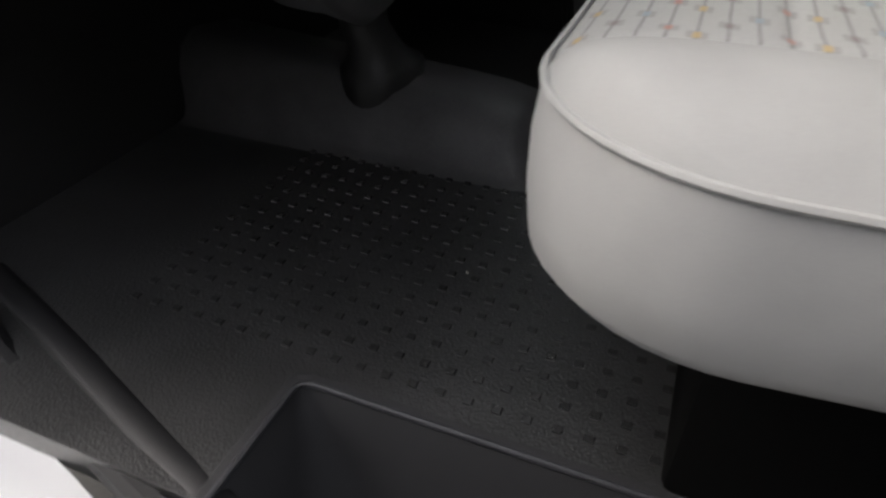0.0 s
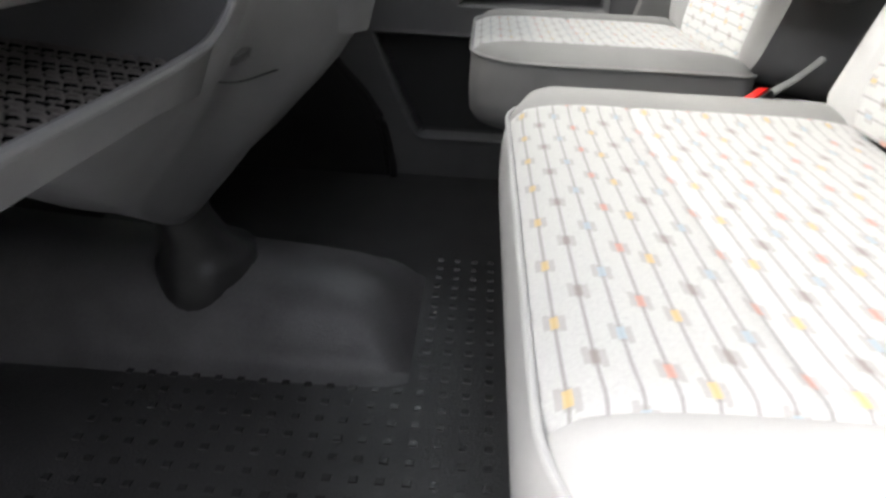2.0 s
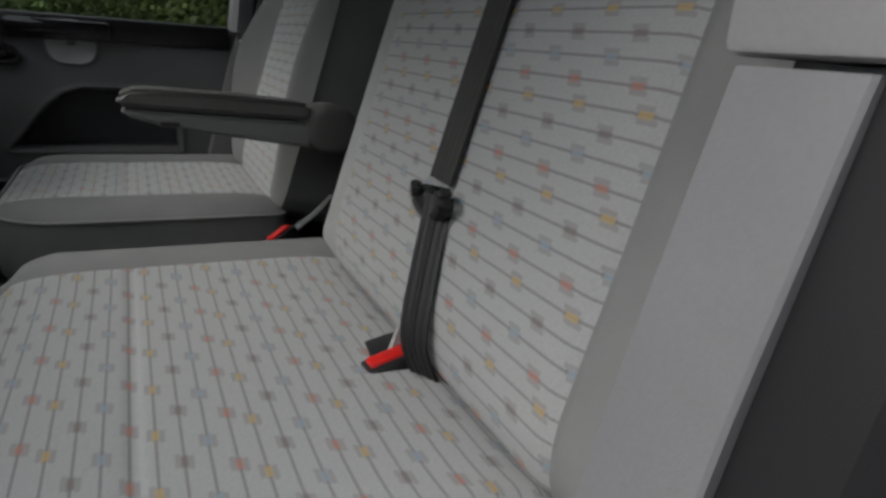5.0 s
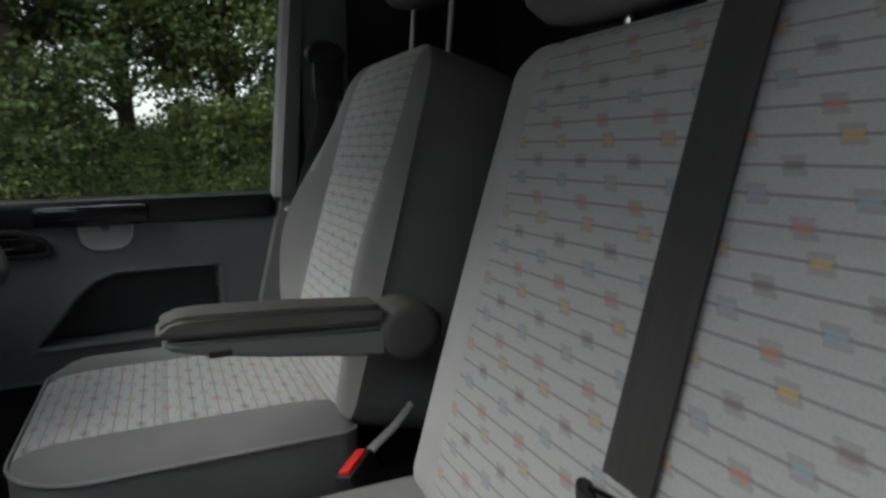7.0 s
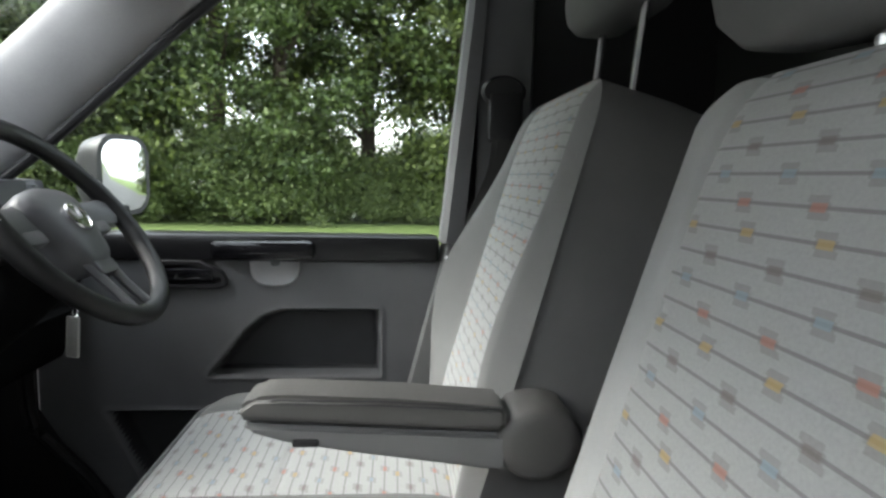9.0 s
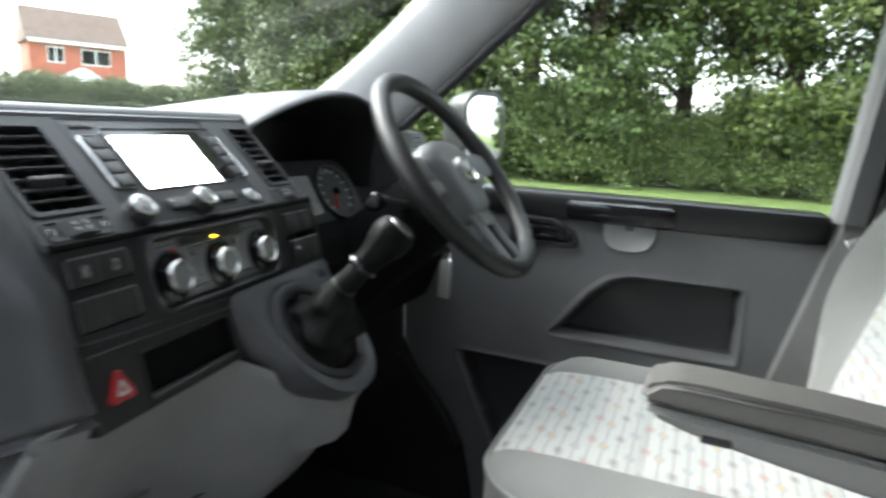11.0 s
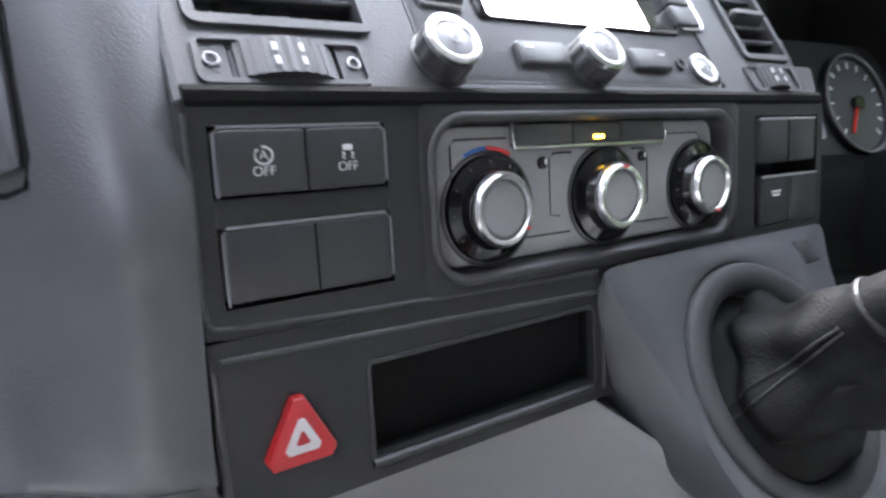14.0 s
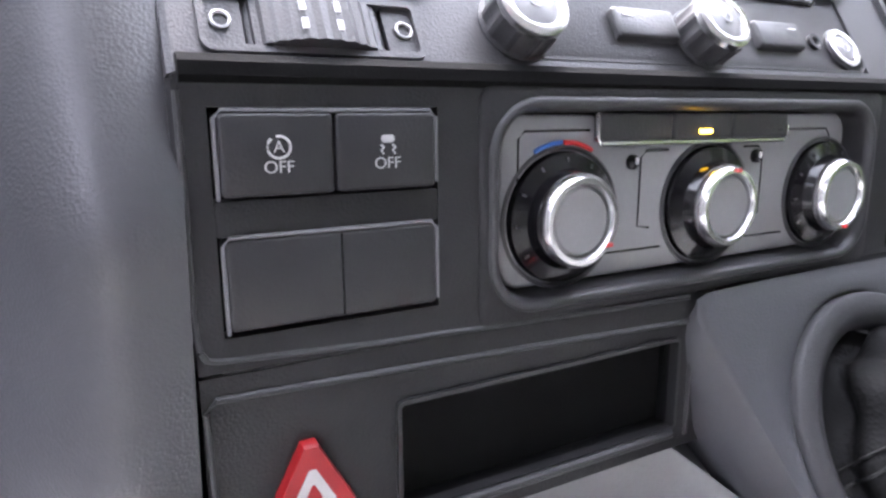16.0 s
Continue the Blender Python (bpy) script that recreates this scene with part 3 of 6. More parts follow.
# flat black patch as shade in the buckle gap, and the stalks' cloth sleeves
def gap_ring(s, z):
    return [(0.385 + s * x, -0.195 + s * y, z) for x, y in ((-0.018, -0.040), (-0.028, 0.0), (-0.031, 0.034), (-0.010, 0.040), (0.032, 0.034), (0.045, 0.0), (0.04, -0.03))]


part("buckle_gap_shade", loft([gap_ring(1.0, 0.450), gap_ring(1.0, 0.4895), gap_ring(0.92, 0.4912)]), M_SEAL, bench, "black patch painted as the shade of the gap at the buckle")
part("buckle_sleeve", loft([[(0.381 - w, -0.19 - d, z), (0.381 + w, -0.19 - d - 0.006, z), (0.381 + w, -0.19 + d, z), (0.381 - w, -0.19 + d, z)] for z, w, d in ((0.42, 0.006, 0.026), (0.485, 0.005, 0.018), (0.536, 0.0015, 0.002))]), M_VINYL, bench, "pale cloth buckle sleeve")
part("buckle_sleeve", tube(smooth_line([(0.880, -0.172, 0.455), (0.893, -0.198, 0.476), (0.897, -0.230, 0.498), (0.898, -0.262, 0.530)], 5), [0.009] * 16, 10, flat=0.5), M_BOLST, drv, "grey cloth buckle sleeve")


def strip(pts, w, across, th=0.0016):
    """Webbing along points."""
    P = smooth_line(pts, 6)
    acr = Vector(across).normalized()
    rings = []
    for i, p in enumerate(P):
        t = (P[min(i + 1, len(P) - 1)] - P[max(i - 1, 0)]).normalized()
        n = t.cross(acr).normalized()
        top = [p + acr * w * (0.5 - k / 12) + n * (th - (0.0011 if k in (2, 5, 7, 10) else 0)) for k in range(13)]
        rings.append(top + [p + acr * w * (k / 12 - 0.5) - n * (th - (0.0011 if k in (2, 5, 7, 10) else 0)) for k in range(13)])
    return loft(rings)


belt = thing("seat_belt", (0.40, -0.22, 0.50), "dark grey seat belt lying down the bench backrest", "seat belt")
part("webbing", strip([(0.405, -0.42, 1.03), (0.403, -0.36, 1.035), (0.402, -0.328, 1.005), (0.402, -0.284, 0.86), (0.400, -0.228, 0.665)], 0.047, (1, 0, 0.03)), M_BELT, belt)
part("webbing", strip([(0.385, -0.222, 0.655), (0.362, -0.198, 0.58), (0.345, -0.185, 0.52), (0.335, -0.20, 0.475)], 0.029, (0.75, 0.6, 0.1)), M_SEAL, belt)
GD = pose(0.392, -0.222, 0.650, -15, 8, 0)
part("tongue_guide", tube([GD @ Vector(p) for p in smooth_line([(-0.030, 0.006, 0.012), (-0.034, 0.007, 0.0), (-0.018, 0.008, -0.012), (0.004, 0.008, -0.016), (0.022, 0.008, -0.012), (0.034, 0.007, 0.002), (0.030, 0.006, 0.014)], 4)], 0.0085, 10, flat=0.75), M_BLACK, belt)
part("guide_bar", B(-0.030, 0.030, 0.001, 0.007, 0.006, 0.015, bev=0.003, M=GD), M_GLOSS, belt)
part("tongue", B(-0.011, 0.011, -0.002, 0.002, -0.05, -0.005, bev=0.001, M=pose(0.42, -0.216, 0.655, -15, 12, 0)), M_CHROME, belt, "bright steel belt tongue")

belt2 = thing("seat_belt", (1.52, -0.30, 0.6), "dark grey driver's seat belt hanging on the door pillar", "seat belt")
part("guide", lathe([(0.001, 0.0), (0.034, 0.0), (0.040, -0.008), (0.036, -0.02), (0.001, -0.022)], axes((1.505, -0.305, 1.10), (-1, 0, 0)), 24, sx=1.15, sy=0.8), M_BLACK, belt2, "black plastic belt guide")
part("cover", B(1.50, 1.54, -0.345, -0.275, 1.0, 1.10, bev=0.01), M_BLACK, belt2)
part("webbing", strip([(1.505, -0.305, 1.09), (1.50, -0.30, 0.95), (1.48, -0.25, 0.79), (1.50, -0.30, 0.5), (1.50, -0.32, 0.2)], 0.046, (0, 1, 0.15)), M_BELT, belt2)
part("tongue", B(-0.02, 0.02, -0.002, 0.002, -0.010, 0.010, bev=0.002, M=pose(1.478, -0.215, 0.770, 20, 25, 90)), M_CHROME, belt2, "bright steel belt tongue")

# ---- dashboard ----
DP = [(1.17, 0.86), (0.85, 0.885), (0.652, 0.905), (0.592, 0.911), (0.567, 0.909), (0.556, 0.897), (0.544, 0.860), (0.522, 0.790), (0.512, 0.760), (0.502, 0.735), (0.492, 0.703), (0.486, 0.682), (0.55, 0.668), (1.17, 0.62)]
DE = [(1.17, 0.865), (0.85, 0.890), (0.68, 0.915), (0.622, 0.921), (0.598, 0.916), (0.574, 0.900), (0.529, 0.855), (0.479, 0.790), (0.471, 0.760), (0.464, 0.735), (0.456, 0.706), (0.453, 0.690), (0.52, 0.672), (1.17, 0.62)]
DS = [(1.17, 0.87), (0.85, 0.900), (0.72, 0.920), (0.648, 0.926), (0.628, 0.920), (0.622, 0.900), (0.600, 0.875), (0.570, 0.830), (0.545, 0.800), (0.535, 0.760), (0.528, 0.725), (0.520, 0.665), (0.56, 0.650), (1.17, 0.62)]
DD = [(1.17, 0.87), (0.95, 0.89), (0.85, 0.90), (0.80, 0.90), (0.78, 0.87), (0.77, 0.82), (0.74, 0.78), (0.68, 0.76), (0.62, 0.752), (0.58, 0.74), (0.565, 0.70), (0.56, 0.66), (0.60, 0.645), (1.17, 0.62)]


def section(x):
    mixp = lambda A, C, t: [((1 - t) * a[0] + t * c[0], (1 - t) * a[1] + t * c[1]) for a, c in zip(A, C)]
    turn = lambda A: [(y - 0.0078 + 0.1 * (x - 0.79), z) if 1 < i < 12 else (y, z) for i, (y, z) in enumerate(A)]
    if x <= 0.510:
        p = DP
    elif x <= 0.5905:
        # the rolled column between glovebox and stack
        t = (x - 0.510) / 0.0805
        w = 0.5 - 0.5 * math.cos(math.pi * t)
        p = [((1 - w) * a[0] + w * c[0] - (0.012 * max(0.0, math.sin(math.pi * t ** 1.9)) ** 1.3 if 3 < i < 11 else 0), (1 - w) * a[1] + w * c[1]) for i, (a, c) in enumerate(zip(DP, DE))]
    elif x <= 0.998:
        p = turn(DS)
    elif x <= 1.03:
        p = mixp(turn(DS), DD, (x - 0.998) / 0.032)
    else:
        p = DD
    return smooth_line([(x, y, z) for y, z in p], 4)


dash = thing("dashboard", (0.80, 0.8, 0.60), "dark grey moulded dashboard with central control stack", "dashboard")
XS = [0.03, 0.30, 0.505] + [0.510 + 0.0805 * k / 24 for k in range(25)] + [0.591, 0.75, 0.90, 0.990, 0.998, 1.008, 1.018, 1.03, 1.3, 1.575]
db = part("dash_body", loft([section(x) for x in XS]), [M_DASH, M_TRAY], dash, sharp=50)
# low faces on the driver's side are blackened to stand for shade
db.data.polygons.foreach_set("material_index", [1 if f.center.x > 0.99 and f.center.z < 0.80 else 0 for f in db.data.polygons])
UP = axes((0.79, 0.5568, 0.862), (0.0700, -0.7008, 0.7111))     # face of the vents and the radio
LOW = axes((0.79, 0.4952, 0.770), (0.0984, -0.9606, 0.26))  # face of the heater controls and switches


def cells(M, xs, ys, hole, z0, z1):
    """A panel cut through by openings: kept cells on a grid, with walls round every opening."""
    bm = bmesh.new()
    V = {}

    def v(i, j, z):
        if (i, j, z) not in V:
            V[i, j, z] = bm.verts.new(M @ Vector((xs[i], ys[j], z)))
        return V[i, j, z]

    nx, ny = len(xs) - 1, len(ys) - 1
    keep = lambda i, j: 0 <= i < nx and 0 <= j < ny and not hole((xs[i] + xs[i + 1]) / 2, (ys[j] + ys[j + 1]) / 2)
    for i in range(nx):
        for j in range(ny):
            if not keep(i, j):
                continue
            bm.faces.new((v(i, j, z1), v(i + 1, j, z1), v(i + 1, j + 1, z1), v(i, j + 1, z1)))
            for di, dj, a, b in ((-1, 0, (i, j), (i, j + 1)), (1, 0, (i + 1, j), (i + 1, j + 1)), (0, -1, (i, j), (i + 1, j)), (0, 1, (i, j + 1), (i + 1, j + 1))):
                if not keep(i + di, j + dj):
                    bm.faces.new((v(*a, z1), v(*b, z1), v(*b, z0), v(*a, z0)))
    return bm


def inside(*boxes):
    return lambda x, y: any(a < x < b and c < y < d for a, b, c, d in boxes)


# upper fascia with two vents and the radio
V1, V2, WH1, WH2 = (-0.1950, -0.1290, -0.0320, 0.0610), (0.1400, 0.1860, -0.0325, 0.0605), (-0.1868, -0.1452, -0.0590, -0.0415), (0.1400, 0.1720, -0.0590, -0.0415)
RAD = (-0.1050, 0.1000, -0.0575, 0.0730)
xs = sorted({-0.2050, 0.1930, *V1[:2], *V2[:2], *RAD[:2], *WH1[:2], *WH2[:2]})
ys = sorted({-0.0650, 0.0770, *V1[2:], *V2[2:], *RAD[2:], *WH1[2:], *WH2[2:]})
part("upper_fascia", cells(UP, xs, ys, inside(V1, V2, RAD, WH1, WH2), -0.035, 0.0), M_STACK, dash, "charcoal fascia of vents and radio", smooth=False)
part("fascia_edge", tube([UP @ Vector((-0.2045, y, -0.0035)) for y in (-0.066, 0.0, 0.076)], 0.0035, 10), M_STACK, dash)
part("fascia_edge", tube([UP @ Vector((0.1925, y, -0.0035)) for y in (-0.066, 0.0, 0.076)], 0.0035, 10), M_STACK, dash)
part("fascia_lip", tube([UP @ Vector((x, -0.0650, -0.0060)) for x in (-0.203, -0.10, 0.0, 0.10, 0.191)], 0.0060, 14), M_STACK, dash, "rolled lower lip of the fascia")
part("fascia_edge", tube([UP @ Vector((x, 0.0770, -0.003)) for x in (-0.203, 0.0, 0.191)], 0.0045, 8), M_DASH, dash)


def vent(b, n):
    x0, x1, y0, y1 = b
    cx, cy, w, h = (x0 + x1) / 2, (y0 + y1) / 2, x1 - x0, y1 - y0
    vt = part("air_vent", frame_ring(UP, w + 0.007, h + 0.007, 0.005, 0.0042, -0.006, 0.0022, cx=cx, cy=cy), M_STACK, dash, "slatted air vent with a slider tab")
    part("vent_well", plate(UP, w, h, 0.002, -0.034, -0.026, cx=cx, cy=cy), M_GLOSS, vt)
    for k in range(n):
        bm = bmesh.new()
        box(bm, -w / 2 + 0.001, w / 2 - 0.001, -0.0062, 0.0062, -0.0011, 0.0011, bev=0.0008, M=UP @ pose(cx, y1 - (k + 0.6) * h / n, -0.006, -58))
        part("slat", bm, M_DASH, vt)
    for k in range(3):
        bm = bmesh.new()
        box(bm, -0.0008, 0.0008, -h / 2, h / 2, -0.024, -0.014, M=UP @ pose(x0 + (k + 1) * w / 4, cy, 0))
        part("vane", bm, M_BLACK, vt, smooth=False)
    bm = bmesh.new()
    box(bm, -0.0165, 0.0165, -0.0040, 0.0040, -0.010, 0.0065, bev=0.003, M=UP @ pose(cx + 0.001, cy - 0.016, 0, -25))
    part("slider_tab", bm, M_LOWF, vt)


vent(V1, 8)
vent(V2, 8)


def thumbwheel(b):
    x0, x1, y0, y1 = b
    cx, cy, w = (x0 + x1) / 2, (y0 + y1) / 2, x1 - x0
    tw = part("thumbwheel", frame_ring(UP, w + 0.0235, y1 - y0 + 0.003, 0.004, 0.0022, -0.004, 0.0016, cx=cx, cy=cy), M_STACK, dash, "ribbed vent thumbwheel")
    part("wheel_recess", plate(UP, w, y1 - y0, 0.001, -0.030, -0.016, cx=cx, cy=cy), M_GLOSS, tw)
    K = UP @ pose(cx, cy, -0.0045) @ pose(0, 0, 0, 90)
    n, rings = 30, []
    for z in (-0.0078, -0.0070, 0.0070, 0.0078):
        rings.append([K @ Vector(((0.0200 + (0.0006 if j % 2 else 0) - (0.001 if abs(z) > 0.0055 else 0)) * math.cos(a) * w / 0.0385, (0.0095 + (0.0006 if j % 2 else 0)) * math.sin(a), z)) for j, a in enumerate(2 * math.pi * j / (2 * n) for j in range(2 * n))])
    part("ribbed_wheel", loft(rings), M_STACK, tw, sharp=20)
    # small pale bars paint the glints on the wheel's ribs
    for k in (-1, 1):
        for dy in (-0.003, 0.003):
            part("rib_glint", B(-0.0009, 0.0009, -0.0017, 0.0017, 0.0035, 0.0054, M=UP @ pose(cx + k * 0.005, cy + dy, 0)), M_WORN, tw, smooth=False)


thumbwheel(WH1)
thumbwheel(WH2)
for cx in (-0.1925, -0.1392):
    part("vent_mark", tube([UP @ Vector((cx + 0.0025 * math.cos(a), -0.050 + 0.0025 * math.sin(a), 0.0006)) for a in (2 * math.pi * k / 14 for k in range(14))], 0.0005, 5, loop=True), M_WORN, dash)

radio = part("radio", plate(UP, 0.2035, 0.1290, 0.007, -0.03, -0.0005, cx=-0.0025, cy=0.0078), M_STACK, dash, "navigation radio with white screen and silver knobs")
part("radio_gap", frame_ring(UP, 0.2055, 0.1310, 0.008, 0.0013, -0.006, 0.0003, cx=-0.0025, cy=0.0078), M_SEAL, radio)
part("bezel", plate(UP, 0.1480, 0.0775, 0.004, -0.002, 0.0012, cx=0.0080, cy=0.0175), M_GLOSS, radio, "gloss black screen surround")
# the screen is one even white emission
part("screen", plate(UP, 0.1160, 0.0690, 0.002, 0.001, 0.0018, cx=-0.0030, cy=0.0148), M_SCREEN, radio, "bright white screen")
for s in (-1, 1):
    for k in range(4):
        part("radio_key", plate(UP, 0.0210, 0.0143, 0.0015, -0.002, 0.0026, cx=-0.0825 if s < 0 else 0.0950, cy=0.0400 - k * 0.0155), M_STACK, radio)
    cx, ci = (-0.0968, -0.0740) if s < 0 else (0.1082, 0.0860)
    part("silver_trim", tube([UP @ Vector(p) for p in ((ci, 0.0490, 0.001), (cx - s * 0.002, 0.0490, 0.001), (cx, 0.0470, 0.001), (cx, -0.0125, 0.001), (cx - s * 0.002, -0.0155, 0.001), (ci, -0.0165, 0.001))], 0.0012, 6), M_CHROME, radio, "thin bright trim")
part("disc_slot", plate(UP, 0.165, 0.0035, 0.0015, -0.002, 0.0004, cx=0.0230, cy=0.0605), M_GLOSS, radio)
for k in range(2):
    part("radio_key", plate(UP, 0.013, 0.0055, 0.001, -0.002, 0.0012, cx=-0.090 + k * 0.015, cy=0.0625), M_STACK, radio)
for cx, r, h in ((-0.0965, 0.0130, 0.014), (-0.0078, 0.0130, 0.015), (0.0870, 0.0102, 0.003)):
    K = UP @ pose(cx, -0.0450, -0.001)
    n = 44
    rings = []
    for rr, z, rib in ((1.10, 0.0, 0), (1.10, 0.0015, 0), (1.0, 0.002, 1), (1.0, h * 0.80, 1)):
        rings.append([K @ Vector(((r * rr * (1 + (0.03 if j % 4 < 2 else -0.03) * rib)) * math.cos(a), (r * rr * (1 + (0.03 if j % 4 < 2 else -0.03) * rib)) * math.sin(a), z)) for j, a in enumerate(2 * math.pi * j / n for j in range(n))])
    kn = part("radio_knob", loft(rings), M_STACK, radio, "ribbed charcoal knob with bright rim", sharp=25)
    part("knob_rim", lathe([(r * 0.99, h * 0.78), (r * 0.99, h * 0.95), (r * 0.90, h), (r * 0.72, h), (r * 0.68, h - 0.001)], K, 36), M_CHROME, kn, "bright rim")
    part("knob_cap", lathe([(r * 0.69, h * 0.5), (r * 0.69, h - 0.0010), (r * 0.6, h - 0.0004), (0.0005, h - 0.0004)], K, 30), M_PANEL, kn)
    part("knob_mark", tube([K @ Vector((0.0022 * math.cos(a), 0.0022 * math.sin(a), h)) for a in (radians(120 + 300 * k / 10) for k in range(11))], 0.0003, 4), M_WORN, kn)
for cx, w in ((-0.0373, 0.0310), (0.0410, 0.0300)):
    part("radio_key", plate(UP, w, 0.0130, 0.0015, -0.002, 0.0030, cx=cx, cy=-0.0412), M_STACK, radio)
    part("key_mark", plate(UP, 0.007, 0.0012, 0.0004, 0.002, 0.0033, cx=cx + (-0.009 if cx < 0 else 0.009), cy=-0.0385), M_MARK, radio)
part("jack_socket", lathe([(0.0040, -0.001), (0.0040, 0.0012), (0.0026, 0.0012), (0.0020, -0.0006), (0.0003, -0.0006)], UP @ pose(0.0678, -0.0420, 0), 20), M_BLACK, radio)

# lower fascia: switches, heater controls
SW, HT, SR = (-0.1930, -0.1270, -0.0230, 0.0390), (-0.1060, 0.1020, -0.0280, 0.0410), (0.1270, 0.2010, -0.0300, 0.0380)
xs = sorted({-0.2005, 0.2080, *SW[:2], *HT[:2], *SR[:2]})
ys = sorted({-0.0325, 0.0470, *SW[2:], *HT[2:], *SR[2:]})
part("lower_fascia", cells(LOW, xs, ys, inside(SW, HT, SR), -0.03, 0.0), M_LOWF, dash, "charcoal fascia of switches and heater", smooth=False)
part("fascia_edge", tube([LOW @ Vector(p) for p in ((-0.2000, 0.046, -0.002), (-0.2005, -0.022, -0.002), (-0.1985, -0.0290, -0.002), (-0.1930, -0.0318, -0.002), (0.0, -0.0330, -0.002), (0.2070, -0.0350, -0.002))], 0.0022, 10), M_LOWF, dash)
# black strip in place of the shadow under the upper fascia's overhang
part("fascia_shadow", tube([LOW @ Vector((x, 0.0480, -0.0030)) for x in (-0.199, 0.0, 0.205)], 0.0046, 8), M_TRAY, dash)


def sunk_rim(M, w, h, r, cx, cy, steps, seg=8):
    """A rounded rim that turns over and down into a recess: steps of inset and height."""
    rings = []
    for d, z in steps:
        rings.append([M @ Vector((cx + x, cy + y, z)) for x, y in rrect(w - 2 * d, h - 2 * d, max(r - d, 0.002), seg)])
    return loft(rings, True, False, False)


part("heater_well", plate(LOW, 0.206, 0.068, 0.014, -0.030, -0.012, cx=-0.002, cy=0.0062), M_LOWF, dash)
part("heater_flange", loft([[LOW @ Vector((-0.0020 + x, 0.0060 + y, z)) for x, y in rrect(w, h, r, 8)] for w, h, r, z in ((0.2205, 0.0795, 0.0050, -0.0030), (0.2205, 0.0795, 0.0050, 0.0002), (0.2200, 0.0790, 0.0050, 0.0006), (0.2142, 0.0732, 0.0200, 0.0009))], True, False, False), M_LOWF, dash, sharp=60)
part("heater_surround", sunk_rim(LOW, 0.2150, 0.0740, 0.0200, -0.0020, 0.0060, ((0.0, -0.002), (0.0004, 0.0010), (0.0014, 0.0022), (0.0028, 0.0024), (0.0042, 0.0012), (0.0052, -0.0020), (0.0058, -0.0125))), M_STACK, dash, "rounded rim round the heater panel", sharp=60)
hc = part("heater_panel", plate(LOW, 0.1925, 0.0605, 0.0090, -0.013, -0.0065, cx=-0.0040, cy=0.0066, seg=8), M_PANEL, dash, "heater control panel with three silver-ringed dials")
DIALS = (-0.0738, 0.0010, 0.0768)
for cx in DIALS:
    K = LOW @ pose(cx, 0.0004, -0.0100)
    part("dial_seat", lathe([(0.0262, 0.002), (0.0260, 0.0042), (0.0250, 0.0046), (0.0240, 0.0030)], K, 40), M_STACK, hc)
    part("dial", lathe([(0.0240, 0.0030), (0.0232, 0.0060), (0.0180, 0.0080), (0.0162, 0.012), (0.001, 0.012)], K, 44), M_GLOSS, hc, "gloss black heater dial")
    part("dial_ring", lathe([(0.0158, 0.009), (0.0168, 0.0125), (0.0166, 0.0145), (0.0152, 0.0165), (0.0134, 0.0165), (0.0125, 0.0150), (0.0122, 0.010)], K, 44), M_CHROME, hc, "silver dial ring")
    part("dial_cap", lathe([(0.0121, 0.008), (0.0121, 0.0140), (0.0112, 0.0150), (0.001, 0.0152)], K, 36), M_PANEL, hc)
    ang = radians(-38 if cx < -0.05 else 82 if cx < 0.05 else -80)
    part("dial_pointer", B(-0.0012, 0.0012, -0.0007, 0.0007, 0.0155, 0.0172, M=K @ pose(0.0146 * math.cos(ang), 0.0146 * math.sin(ang), 0)), M_MARKR, hc, smooth=False)
K = LOW @ pose(DIALS[0], 0.0004, -0.0100)
for a0, a1, m in ((118, 92, M_MARKB), (90, 62, M_MARKR)):
    part("heat_arc", tube([K @ Vector((0.0268 * math.cos(radians(a0 + (a1 - a0) * k / 6)), 0.0268 * math.sin(radians(a0 + (a1 - a0) * k / 6)), 0.0040)) for k in range(7)], 0.0009, 5), m, hc)
for cx in (DIALS[0], DIALS[2]):
    for k in range(9):
        a = radians(215 - k * 31)
        part("dial_mark", B(-0.0009, 0.0009, -0.0004, 0.0004, 0.0055, 0.0072, M=LOW @ pose(cx, 0.0004, -0.0100) @ pose(0.0208 * math.cos(a), 0.0208 * math.sin(a), 0, 0, 0, math.degrees(a))), M_DOORD, hc, smooth=False)
# thin grooves that frame the dials
for P in ([(-0.062, 0.0312), (-0.0905, 0.0312), (-0.0930, 0.0285), (-0.0930, 0.012)], [(0.048, 0.0300), (0.0780, 0.0300), (0.0805, 0.0275), (0.0805, 0.020)], [(-0.053, -0.0150), (-0.024, -0.0152)], [(0.024, -0.0158), (0.052, -0.0160)]):
    part("panel_line", tube([LOW @ Vector((x, y, -0.0066)) for x, y in P], 0.0005, 5), M_GLOSS, hc)
for s, x0 in ((-1, -0.0365), (1, 0.0345)):
    part("panel_line", tube([LOW @ Vector(p) for p in ((s * 0.022, 0.0232, -0.0066), (x0 - s * 0.003, 0.0232, -0.0066), (x0, 0.0205, -0.0066), (x0, -0.0060, -0.0066), (x0 - s * 0.006, -0.0070, -0.0066))], 0.0005, 5), M_GLOSS, hc)
for x0, x1 in ((-0.0598, -0.0248), (-0.0242, 0.0090), (0.0096, 0.0440)):
    part("rocker_key", plate(LOW, x1 - x0, 0.0105, 0.0012, -0.007, -0.0022, cx=(x0 + x1) / 2, cy=0.0322), M_STACK, hc)
part("rocker_trim", tube([LOW @ Vector(p) for p in ((-0.0608, 0.0370, -0.0035), (-0.0608, 0.0285, -0.0035), (-0.0590, 0.0262, -0.0035), (0.0430, 0.0258, -0.0035), (0.0450, 0.0275, -0.0035), (0.0450, 0.0320, -0.0035))], 0.0010, 6), M_CHROME, hc, "thin silver trim")
